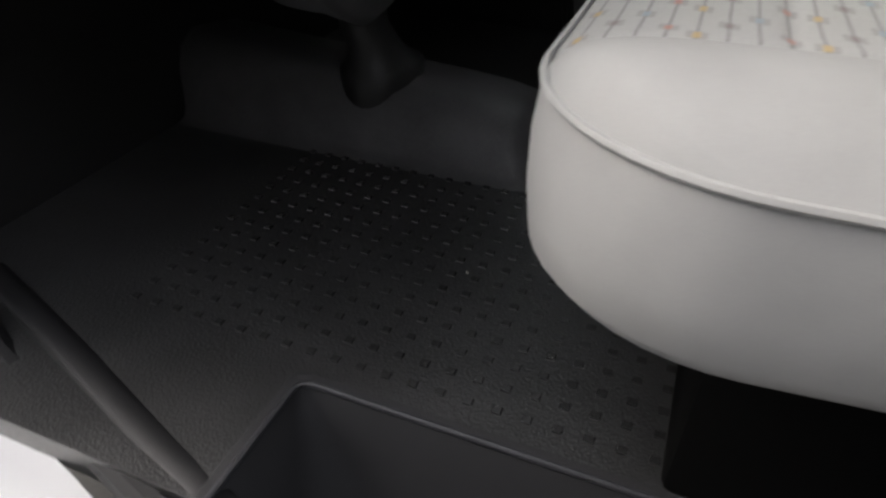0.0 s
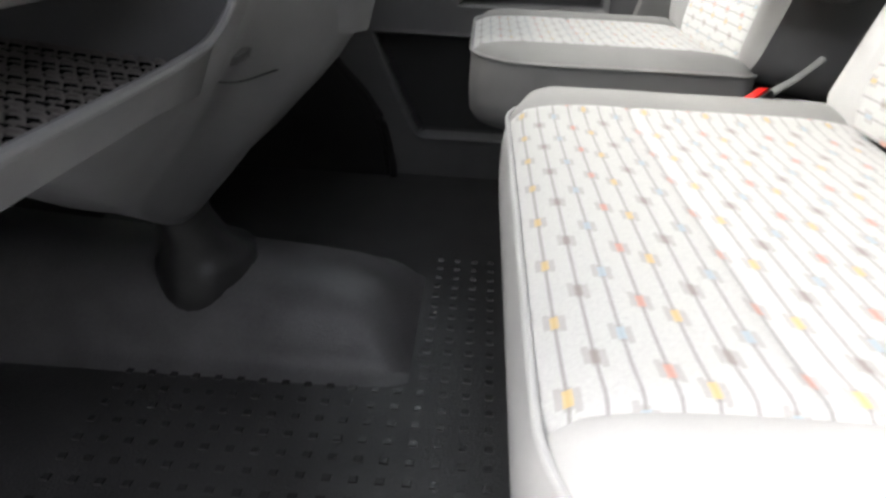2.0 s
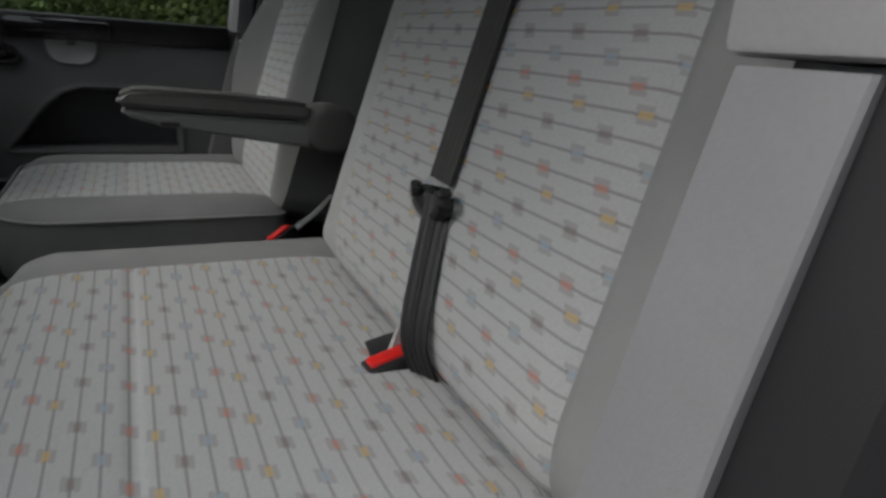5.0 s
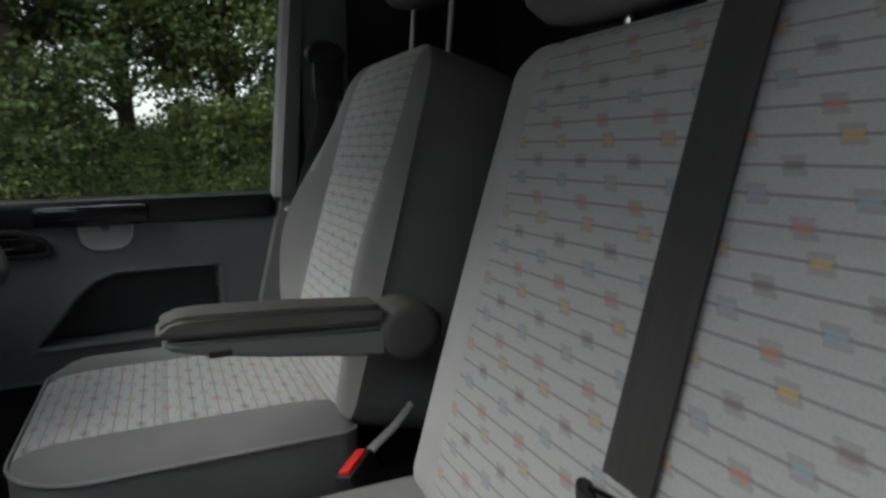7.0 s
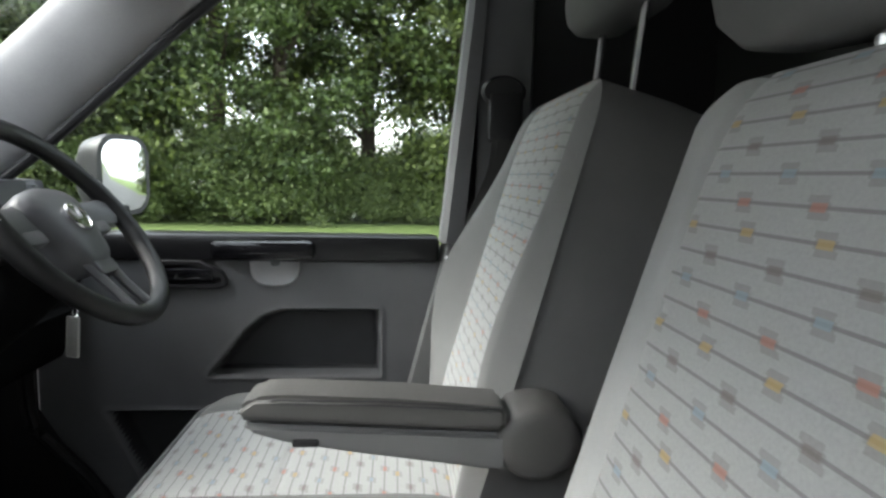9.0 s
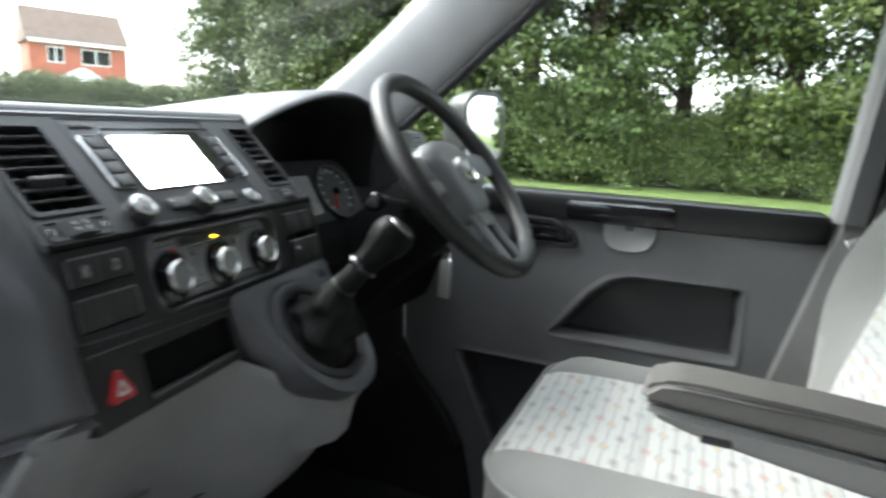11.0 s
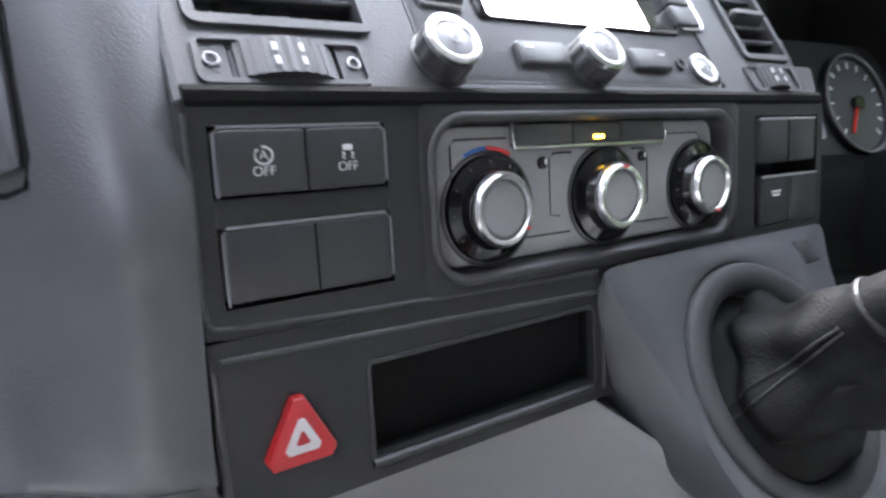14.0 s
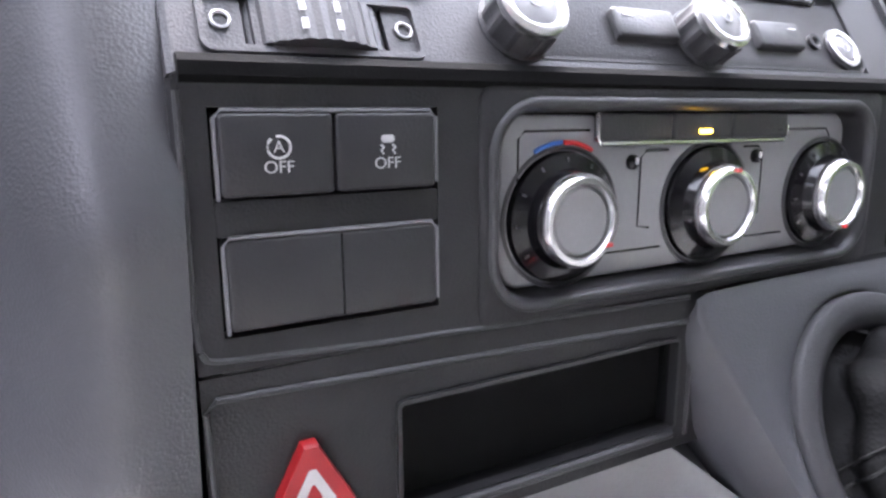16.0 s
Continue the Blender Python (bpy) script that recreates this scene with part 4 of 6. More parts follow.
part("indicator", plate(LOW, 0.0080, 0.0022, 0.0008, -0.004, -0.0016, cx=-0.0066, cy=0.0300), M_LED, hc, "lit amber indicator")
part("key_mark", plate(LOW, 0.0050, 0.0010, 0.0004, -0.004, -0.0019, cx=0.0390, cy=0.0300), M_DOORD, hc)
for cx in (-0.0411, 0.0298):
    part("panel_stud", lathe([(0.0030, 0), (0.0028, 0.0014), (0.0012, 0.0020), (0.0002, 0.0020)], LOW @ pose(cx, 0.0190, -0.0066), 16), M_GLOSS, hc)
    part("stud_mark", B(-0.0007, 0.0007, -0.0012, 0.0012, 0.0014, 0.0023, M=LOW @ pose(cx + 0.0010, 0.0195, -0.0066)), M_MARK, hc, smooth=False)


def text(M, body, size, m, parent, x, y, z):
    cu = bpy.data.curves.new("letters", "FONT")
    cu.body, cu.size, cu.align_x, cu.align_y, cu.extrude = body, size, "CENTER", "CENTER", 0.0001
    tmp = new("letters", cu)
    bpy.context.view_layer.update()
    me = bpy.data.meshes.new_from_object(tmp.evaluated_get(bpy.context.evaluated_depsgraph_get()))
    bpy.data.objects.remove(tmp)
    me.transform(M @ pose(x, y, z))
    me.materials.append(m)
    ob = new("lettering", me)
    ob.parent = parent
    return ob


for row, cy, h in ((0, 0.0265, 0.0230), (1, -0.0085, 0.0264)):
    part("switch_well", plate(LOW, 0.0660, h + 0.003, 0.002, -0.012, -0.006, cx=-0.1600, cy=cy), M_GLOSS, dash)
    part("switch_edge", tube([LOW @ Vector(p) for p in ((-0.1918, cy - h / 2, 0.0012), (-0.1918, cy + h / 2 - 0.002, 0.0012), (-0.1900, cy + h / 2 + 0.0002, 0.0012), (-0.1302, cy + h / 2 + 0.0002, 0.0012), (-0.1282, cy + h / 2 - 0.002, 0.0012), (-0.1282, cy - h / 2 + 0.002, 0.0012))], 0.0006, 6), M_SPOKE, dash, "pale edge along the switch")
    if row == 0:
        for cx in (-0.1757, -0.1443):
            sw_ = part("switch", plate(LOW, 0.0308, h - 0.001, 0.0015, -0.006, 0.0022, cx=cx, cy=cy), M_BLACK, dash, "black push switch marked off")
            text(LOW, "OFF", 0.0047, M_WORN, sw_, cx - 0.0002, cy - 0.0034, 0.0024)
            if cx < -0.15:
                part("switch_symbol", tube([LOW @ Vector((cx + 0.0031 * math.cos(a), cy + 0.0020 + 0.0029 * math.sin(a), 0.0024)) for a in (radians(130 + 330 * k / 14) for k in range(15))], 0.00042, 5), M_WORN, sw_)
                text(LOW, "A", 0.0046, M_WORN, sw_, cx, cy + 0.0020, 0.0024)
            else:
                part("switch_symbol", plate(LOW, 0.0042, 0.0022, 0.0010, 0.0020, 0.0025, cx=cx, cy=cy + 0.0036, bev=0.0002), M_WORN, sw_)
                for s in (-1, 1):
                    part("switch_symbol", tube([LOW @ Vector((cx + s * 0.0018 + 0.0008 * (k % 2 - 0.5), cy + 0.0020 - k * 0.0009, 0.0024)) for k in range(4)], 0.0004, 4), M_WORN, sw_)
    else:
        part("blank_switch", plate(LOW, 0.0626, h - 0.001, 0.0015, -0.006, 0.0018, cx=-0.1600, cy=cy), M_BLACK, dash, "blank black switch cover")
        part("switch_groove", B(-0.0003, 0.0003, -h / 2 + 0.001, h / 2 - 0.001, 0.0017, 0.0020, M=LOW @ pose(-0.1592, cy, 0)), M_GLOSS, dash, smooth=False)
part("switch_bridge", plate(LOW, 0.0660, 0.0098, 0.001, -0.010, -0.0002, cx=-0.1600, cy=0.0098, bev=0.0004), M_LOWF, dash)
for cy, h, x0, x1 in ((0.0225, 0.0270, 0.1290, 0.1965), (-0.0145, 0.0300, 0.1330, 0.1995)):
    for k in range(2):
        w = (x1 - x0) / 2
        part("switch", plate(LOW, w - 0.0008, h, 0.0015, -0.010, 0.0015, cx=x0 + w * (k + 0.5), cy=cy), M_BLACK, dash, "black push switch")
    part("switch_edge", tube([LOW @ Vector((x, cy + h / 2, 0.0012)) for x in (x0 + 0.001, (x0 + x1) / 2, x1 - 0.001)], 0.0007, 5), M_SATIN, dash)
part("switch_mark", plate(LOW, 0.011, 0.0012, 0.0003, 0.0012, 0.0018, cx=0.1490, cy=-0.0090, bev=0.0002), M_MARK, dash)
part("switch_mark", plate(LOW, 0.009, 0.0012, 0.0003, 0.0012, 0.0018, cx=0.1490, cy=-0.0113, bev=0.0002), M_MARK, dash)
part("small_socket", plate(axes((0.9570, 0.4875, 0.7268), (0.09, -0.65, 0.755)), 0.019, 0.0165, 0.0015, -0.006, 0.0010), M_BLACK, dash, "black square socket cover")

# strip below with the open tray and the hazard switch
PK = (-0.1420, -0.0160, -0.0930, -0.0535)
xs = sorted({-0.2005, 0.0040, *PK[:2]})
ys = sorted({-0.1030, -0.0340, *PK[2:]})
part("tray_fascia", cells(LOW, xs, ys, inside(PK), -0.02, -0.0010), M_LOWF, dash, smooth=False)
part("fascia_border", tube(smooth_line([LOW @ Vector((x, y, -0.0002)) for x, y in ((-0.2000, 0.043), (-0.2000, 0.015), (-0.2004, -0.012), (-0.2000, -0.0225), (-0.1988, -0.0268), (-0.1955, -0.0290), (-0.178, -0.0302), (-0.1522, -0.0317), (-0.1261, -0.0327), (-0.06, -0.0350), (-0.012, -0.0365))], 4), 0.0010, 8), M_STACK, dash, "fine moulded border of the switch fascia")
# shallow step round the tray and the hazard switch
st_o = [(-0.1985, -0.0980), (-0.1995, -0.0440), (-0.1965, -0.0405), (-0.1000, -0.0435), (-0.0110, -0.0470), (-0.0082, -0.0495), (-0.0085, -0.0980)]
part("tray_step", tube([LOW @ Vector((x, y, -0.0008)) for x, y in st_o], 0.0011, 8), M_STACK, dash)
part("tray_rim", frame_ring(LOW, 0.1275, 0.0410, 0.003, 0.0016, -0.004, 0.0006, cx=-0.0790, cy=-0.0732), M_BLACK, dash)
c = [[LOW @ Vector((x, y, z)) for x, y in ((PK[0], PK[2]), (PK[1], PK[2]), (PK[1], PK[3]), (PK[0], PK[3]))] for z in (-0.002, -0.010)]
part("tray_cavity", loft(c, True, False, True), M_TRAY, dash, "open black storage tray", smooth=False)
part("tray_sill", tube([LOW @ Vector((x, -0.0945, 0.0010)) for x in (-0.143, -0.08, -0.019)], 0.0020, 8), M_BLACK, dash)
tri = lambda r, z: [LOW @ Vector((-0.1718 + r * math.sin(a) * 0.92, -0.0742 + r * math.cos(a), z)) for a0 in (0, 120, 240) for a in (radians(a0 - 9), radians(a0), radians(a0 + 9))]
hz = part("hazard_switch", loft([tri(0.0158, -0.002), tri(0.0158, 0.0026), tri(0.0150, 0.0036)]), M_REDD, dash, "red triangular hazard switch", sharp=40)
part("hazard_mark", loft([tri(0.0080, 0.0034), tri(0.0080, 0.0039)]), M_WORN, hz, "white triangle", smooth=False)
part("hazard_core", loft([tri(0.0030, 0.0038), tri(0.0030, 0.0041)]), M_REDD, hz, smooth=False)

# glovebox with its sunk latch
GL = axes((0.326, 0.5303, 0.831), (0, -0.957, 0.29))
LT = (0.083, 0.187, -0.021, 0.009)


def face_y(x, z):
    """Depth of the dashboard's front at a height."""
    P = [p for p in section(x) if p[1] < 0.63]
    for a, b in zip(P, P[1:]):
        if min(a[2], b[2]) <= z <= max(a[2], b[2]) and abs(a[2] - b[2]) > 1e-6:
            return a[1] + (b[1] - a[1]) * (z - a[2]) / (b[2] - a[2])
    return P[-1][1]


def lid_point(x, z, off):
    n = Vector((0, -0.957, 0.29))
    x -= 0.008 * max(0.0, (z - 0.79) / 0.11) * max(0.0, (x - 0.52) / 0.0245)          # the edge leans in towards the top
    p = Vector((x, face_y(x, z), z))
    return p + n * off


def lid_mesh(x0, x1, z0, z1, r, off):
    """A lid that follows the dashboard's front, with a turned-over rim and rounded lower corner."""
    X = [x0 + (x1 - x0) * k / 40 for k in range(41)]
    rings = []
    for d, o in ((0.0, -0.004), (0.0, off * 0.4), (0.0012, off * 0.85), (0.0035, off)):
        line = []
        for x in X:
            xx = min(x, x1 - d)
            zz = z0 + d + (r - math.sqrt(max(0.0, r * r - max(0.0, xx - (x1 - r)) ** 2)) if xx > x1 - r else 0.0)
            line.append(lid_point(xx, zz, o))
        line += [lid_point(x1 - d, z0 + r + (z1 - z0 - r) * k / 14, o) for k in range(1, 15)]
        rings.append(line)
    bm = loft(rings, False, False, False)
    return bm, rings[-1]


def lid_face(edge, x0, x1, z0, z1, off, hole):
    """The lid's front: strips between the rim below and the top, cut by the latch opening."""
    xs = sorted({*[x0 + (x1 - 0.0035 - x0) * k / 40 for k in range(41)], hole[0], hole[1]})
    zs = sorted({*[z0 + 0.014 + (z1 - z0 - 0.014) * k / 16 for k in range(17)], hole[2], hole[3]})
    bm = bmesh.new()
    V = {(i, j): bm.verts.new(lid_point(x, z, off)) for i, x in enumerate(xs) for j, z in enumerate(zs)}
    for i in range(len(xs) - 1):
        for j in range(len(zs) - 1):
            cx, cz = (xs[i] + xs[i + 1]) / 2, (zs[j] + zs[j + 1]) / 2
            if not (hole[0] < cx < hole[1] and hole[2] < cz < hole[3]):
                bm.faces.new((V[i, j], V[i + 1, j], V[i + 1, j + 1], V[i, j + 1]))
    low = [bm.verts.new(p) for p in edge[:41]]
    top = [bm.verts.new(lid_point(min(p.x, x1 - 0.0035), z0 + 0.014, off)) for p in edge[:41]]
    for i in range(40):
        bm.faces.new((low[i], low[i + 1], top[i + 1], top[i]))
    return bm


rim, edge = lid_mesh(0.05, 0.5445, 0.7835, 0.902, 0.012, 0.0045)
hole = (0.326 + LT[0], 0.326 + LT[1], 0.831 + LT[2] * 0.957, 0.831 + LT[3] * 0.957)
gb = part("glovebox_lid", lid_face(edge, 0.05, 0.5445, 0.7835, 0.902, 0.0045, hole), M_DASH, dash, "dark grey glovebox lid with lock", sharp=60)
part("lid_edge", rim, M_DASH, gb, sharp=60)
part("lid_gap", tube([lid_point(x, 0.7815, 0.0004) for x in (0.05, 0.2, 0.35, 0.45, 0.50, 0.520, 0.534, 0.538)] + [lid_point(0.5447, 0.786, 0.0004), lid_point(0.5460, 0.795, 0.0004), lid_point(0.5460, 0.83, 0.0004), lid_point(0.5460, 0.87, 0.0004), lid_point(0.5460, 0.895, 0.0004)], 0.0011, 6), M_GLOSS, gb)
# almost flush black plate, painted as the shade of a deeper recess
part("latch_recess", plate(GL, 0.104, 0.030, 0.001, -0.006, -0.0012, cx=0.135, cy=-0.006), M_TRAY, gb)
part("latch_wall", frame_ring(GL, 0.1065, 0.0325, 0.009, 0.0015, -0.012, 0.0045, cx=0.135, cy=-0.006), M_BLACK, gb)
part("latch_flap", plate(GL, 0.066, 0.0285, 0.012, -0.010, 0.0030, cx=0.153, cy=-0.006), M_GLOSS, gb, "black latch flap")
lk = part("lock", lathe([(0.0112, 0.002), (0.0112, 0.0062), (0.0098, 0.0080), (0.0005, 0.0082)], GL @ pose(0.1725, -0.0055, 0), 36), M_CHROME, gb, "round steel lock barrel")
part("keyhole", plate(GL, 0.0030, 0.0095, 0.0012, 0.0078, 0.0087, cx=0.1725, cy=-0.0055, bev=0.0002), M_GLOSS, lk)
part("lower_lid", plate(axes((0.276, 0.5000, 0.724), (0, -0.96, 0.28)), 0.470, 0.062, 0.010, -0.004, 0.0028, bev=0.003), M_DASH, dash, "dark lower dash panel")

# grey lower console and the shelf under the glovebox
KN = [(0.03, 0.489, 0.575, 0.66, 0.57), (0.16, 0.489, 0.575, 0.66, 0.545), (0.30, 0.489, 0.576, 0.66, 0.515), (0.42, 0.488, 0.578, 0.66, 0.475), (0.49, 0.480, 0.596, 0.662, 0.430), (0.525, 0.468, 0.640, 0.666, 0.402), (0.548, 0.456, 0.684, 0.668, 0.388), (0.56, 0.4500, 0.689, 0.668, 0.380), (0.588, 0.4470, 0.688, 0.670, 0.358), (0.596, 0.4485, 0.679, 0.670, 0.352), (0.63, 0.4530, 0.675, 0.674, 0.328), (0.70, 0.4590, 0.673, 0.679, 0.285), (0.745, 0.4635, 0.671, 0.682, 0.266), (0.775, 0.4660, 0.670, 0.680, 0.264), (0.81, 0.442, 0.648, 0.672, 0.276), (0.85, 0.408, 0.616, 0.655, 0.312), (0.89, 0.388, 0.600, 0.634, 0.360), (0.925, 0.391, 0.600, 0.614, 0.400), (0.95, 0.405, 0.606, 0.600, 0.425), (0.965, 0.425, 0.612, 0.58, 0.460), (0.975, 0.45, 0.61, 0.56, 0.52)]
rings = []
for x, yt, zt, yb, zb in KN:
    d = zt - zb
    hollow = 0.045 * max(0.0, 1 - abs((x - 0.675) / 0.095)) ** 0.8
    rings.append(smooth_line([(x, yt + 0.016, zt - 0.010), (x, yt + 0.006, zt - 0.001), (x, yt + 0.004 + 0.10 * (yb - yt) + 0.6 * hollow, zt - 0.16 * d), (x, yt + 0.42 * (yb - yt) + hollow, zt - 0.58 * d), (x, yb - 0.02 + 0.3 * hollow, zb + 0.03 * d), (x, yb + 0.01, zb), (x, yb + 0.06, zb + 0.01), (x, 0.85, zb + 0.05), (x, 0.85, 0.535 if zt < 0.63 else zt), (x, yt + 0.03, 0.535 if zt < 0.63 else zt - 0.012)], 3))
part("lower_console", loft(rings), M_GREY, dash, "pale grey lower console", sharp=60)
part("console_seam", tube(smooth_line([(0.56, 0.5345, 0.530), (0.66, 0.5365, 0.505), (0.76, 0.531, 0.494), (0.84, 0.508, 0.494), (0.90, 0.490, 0.500)], 5), 0.0012, 6), M_DOORD, dash)
part("console_notch", plate(axes((0.690, 0.5405, 0.528), (-0.10, -0.86, -0.48)), 0.050, 0.014, 0.003, -0.010, 0.0010), M_DOOR, dash, "recessed grey catch in the console")
part("shelf_lip", tube(smooth_line([(0.03, 0.492, 0.578), (0.40, 0.491, 0.580), (0.49, 0.483, 0.598), (0.525, 0.471, 0.642), (0.545, 0.460, 0.676)], 6), 0.0052, 10), M_GREY, dash)
part("shelf_header", loft([[(x, 0.500, 0.690), (x, 0.494, 0.676), (x, 0.500, 0.655), (x, 0.520, 0.640), (x, 0.56, 0.634), (x, 0.56, 0.690)] for x in (0.03, 0.30, 0.552)]), M_GREY, dash, "pale grey band above the open shelf", sharp=60)
nx, ny = 300, 96
V, F = [], []
for i in range(nx + 1):
    for j in range(ny + 1):
        x, y = 0.03 + 0.54 * i / nx, 0.520 + 0.24 * j / ny
        V.append((x, y, 0.554 + 0.05 * max(0, x - 0.45) + 0.02 * j / ny + 0.0050 * min(1, max(0, 1.6 * math.sin(x * 520) + 0.9)) * (1 if math.sin(y * 420 + 3 * math.floor(x * 82.76)) > -0.80 else 0.25)))
for i in range(nx):
    for j in range(ny):
        a = i * (ny + 1) + j
        F.append((a, a + ny + 1, a + ny + 2, a + 1))
sm_ = part("shelf_mat", (V, [], F), [M_MAT, M_TRAY], dash, "ribbed brown-grey shelf mat", sharp=60)
# grooves between the ribs are painted black in place of their shade
sm_.data.polygons.foreach_set("material_index", [0 if math.sin(f.center.x * 520) > -0.1 else 1 for f in sm_.data.polygons])

# gear lever
G = axes((0.8817, 0.426, 0.6727), (0.0210, -1.0, 1.0230))
gc = thing("gear_lever", (0.88, 0.43, 0.62), "black leather gear lever and gaiter in a dark console", "gear lever")
GN = 72


def oval(cx, cy, rx, ry, h):
    return [G @ Vector((cx + rx * math.cos(a), cy + ry * math.sin(a), h)) for a in (2 * math.pi * k / GN for k in range(GN))]


def shoulder(k):
    """Where the flat top of the pod turns over, by angle: the lip below, the fascia above."""
    a = 2 * math.pi * k / GN
    lip = G @ Vector((0.0745 * math.cos(a), 0.0010 + 0.0775 * math.sin(a), 0.0))
    s = math.sin(a)
    if s <= -0.05:
        return lip
    u = 0.098 + 0.112 * math.copysign(min(1.0, abs(math.cos(a)) * 1.18) ** 1.0, math.cos(a))
    top = LOW @ Vector((u, -0.0345 - 0.030 * max(0.0, 1 - s / 0.62) ** 1.3, 0.0012))
    w = min(1.0, (s + 0.05) / 0.68)
    w = w * w * (3 - 2 * w)
    return lip.lerp(top, w)


def skirt_foot(k):
    a = 2 * math.pi * k / GN
    foot = G @ Vector((0.0700 * math.cos(a), 0.0745 * math.sin(a) + 0.001, -0.026))
    s = math.sin(a)
    if s <= -0.25:
        return foot
    left = math.cos(a) < 0
    far = LOW @ Vector((-0.0130 if left else 0.200, -0.1010 + 0.060 * max(0.0, s) if left else -0.075 + 0.030 * max(0.0, s), -0.010))
    w = min(1.0, (s + 0.25) / 0.72)
    w = w * w * (3 - 2 * w)
    return foot.lerp(far, w)


SH, SK = [shoulder(k) for k in range(GN)], [skirt_foot(k) for k in range(GN)]
gn = G.to_3x3() @ Vector((0, 0, 1))
E0 = oval(0, 0.0118, 0.0680, 0.0685, 0.0)
mixr = lambda A, C, t, d=0.0: [a.lerp(c, t) + gn * d for a, c in zip(A, C)]
pod = [[p - gn * 0.010 for p in E0], [p - gn * 0.0015 for p in E0], mixr(E0, SH, 0.10), mixr(E0, SH, 0.35, 0.0006), mixr(E0, SH, 0.65, 0.0008), mixr(E0, SH, 0.90, 0.0002)]
for t, d in ((0.06, -0.0020), (0.16, -0.0030), (0.5, 0.0), (1.0, 0.0)):
    pod.append(mixr(SH, SK, t, 0.0015 if t < 0.1 else 0.0025 * (1 - t)))
pod.append([p + Vector((0, 0.03, -0.004)) for p in SK])
part("console_pod", loft(pod, True, False, False), M_DASH, gc, "dark grey moulded pod", sharp=50)
part("gaiter_frame", loft([[p - gn * 0.006 for p in oval(0, 0.0118, 0.0672, 0.0677, 0.0)], oval(0, 0.0118, 0.0672, 0.0677, 0.0004), oval(0, 0.0118, 0.0655, 0.0660, 0.0020), oval(0.002, 0.0110, 0.0590, 0.0600, 0.0012), oval(0.003, 0.0105, 0.0530, 0.0545, -0.0025), oval(0.003, 0.0105, 0.0515, 0.0530, -0.0120)], True, False, False), M_SHELL, gc, "charcoal gaiter frame", sharp=60)
lever = Vector((0.245, -0.61, 0.755)).normalized()
collar = Vector((0.8931, 0.3856, 0.7615))
gk = collar + lever * 0.0575
neck = collar - lever * 0.037
g0 = G @ Vector((0.003, 0.0090, -0.010))
gx, gy = G.to_3x3() @ Vector((1, 0, 0)), G.to_3x3() @ Vector((0, 1, 0))
rings = []
NT, NA = 26, 96
for k in range(NT + 1):
    t = k / NT
    c = g0.lerp(neck, t ** 1.15)
    prof = (1 - t ** 1.25) ** 0.85
    ring = []
    for j in range(NA):
        a = 2 * math.pi * j / NA
        sq = 1 / max(abs(math.cos(a + 0.2)), abs(math.sin(a + 0.2))) ** 0.45          # four panels, squarish in plan
        r = 0.0145 + 0.0370 * prof * (sq - (0.10 if t > 0.15 else 0.0))
        fold = 0.0046 * math.sin(3 * a + 2.0 + 5 * t) + 0.0030 * math.sin(5 * a - 9 * t) + 0.0042 * math.sin(t * 15 + 1.6 * math.sin(2 * a + 0.6) + 1.0)
        r += fold * math.sin(math.pi * min(1, t * 1.05)) ** 0.8
        ring.append(c + (gx * math.cos(a) + gy * math.sin(a)) * r + gn * (math.sin(math.pi * t) * (0.009 * (0.5 - 0.5 * math.sin(a)) - 0.024 * (0.5 + 0.5 * math.sin(a)) ** 1.5)))
    rings.append(ring)
part("gaiter", loft(rings), M_GAITER, gc, "folded black leather gaiter", sharp=80)
for s in (-1, 1):
    part("gaiter_stitching", tube([rings[k][50 + s] + (rings[k][50] - rings[k][2]).normalized() * 0.0006 for k in range(2, NT - 1)], 0.0007, 5), M_LEATHER, gc)
part("gear_shaft", tube([neck - lever * 0.02, neck, collar - lever * 0.018, collar], [0.0140, 0.0152, 0.0140, 0.0135], 16), M_GAITER, gc, "black leather shaft sleeve")
part("sleeve_tie", tube([neck + lever * 0.004 + (gx * math.cos(a) + lever.cross(gx).normalized() * math.sin(a)) * 0.0142 for a in (2 * math.pi * k / 24 for k in range(24))], 0.0022, 8, loop=True), M_LEATHER, gc)
GK = axes(gk, lever, (0, 1, 0))
part("shaft_collar", lathe([(0.010, -0.0620), (0.0180, -0.0620), (0.0192, -0.0585), (0.0180, -0.0550), (0.010, -0.0540)], GK, 28), M_GLOSS, gc)
part("gear_knob", lathe([(0.010, -0.0545), (0.0158, -0.0520), (0.0160, -0.0450), (0.0175, -0.0370), (0.0220, -0.0240), (0.0246, -0.0120), (0.0242, -0.0030), (0.0205, 0.0040), (0.0130, 0.0075), (0.001, 0.0085)], GK, 36), M_KNOB, gc, "black leather gear knob")
for s in (-1, 1):
    part("knob_seam", tube([GK @ Vector((s * r, 0.0, h)) for r, h in ((0.0162, -0.050), (0.0178, -0.037), (0.0223, -0.024), (0.0249, -0.012), (0.0245, -0.003), (0.0207, 0.004))], 0.0008, 6), M_GAITER, gc)
part("knob_cap", lathe([(0.0150, 0.0050), (0.0148, 0.0078), (0.0120, 0.0098), (0.0005, 0.0108)], GK, 28), M_GLOSS, gc, "glossy gear pattern cap")
part("knob_badge", lathe([(0.0156, 0.0050), (0.0156, 0.0072), (0.0146, 0.0076), (0.0144, 0.0050)], GK, 28), M_CHROME, gc, "thin silver cap ring")

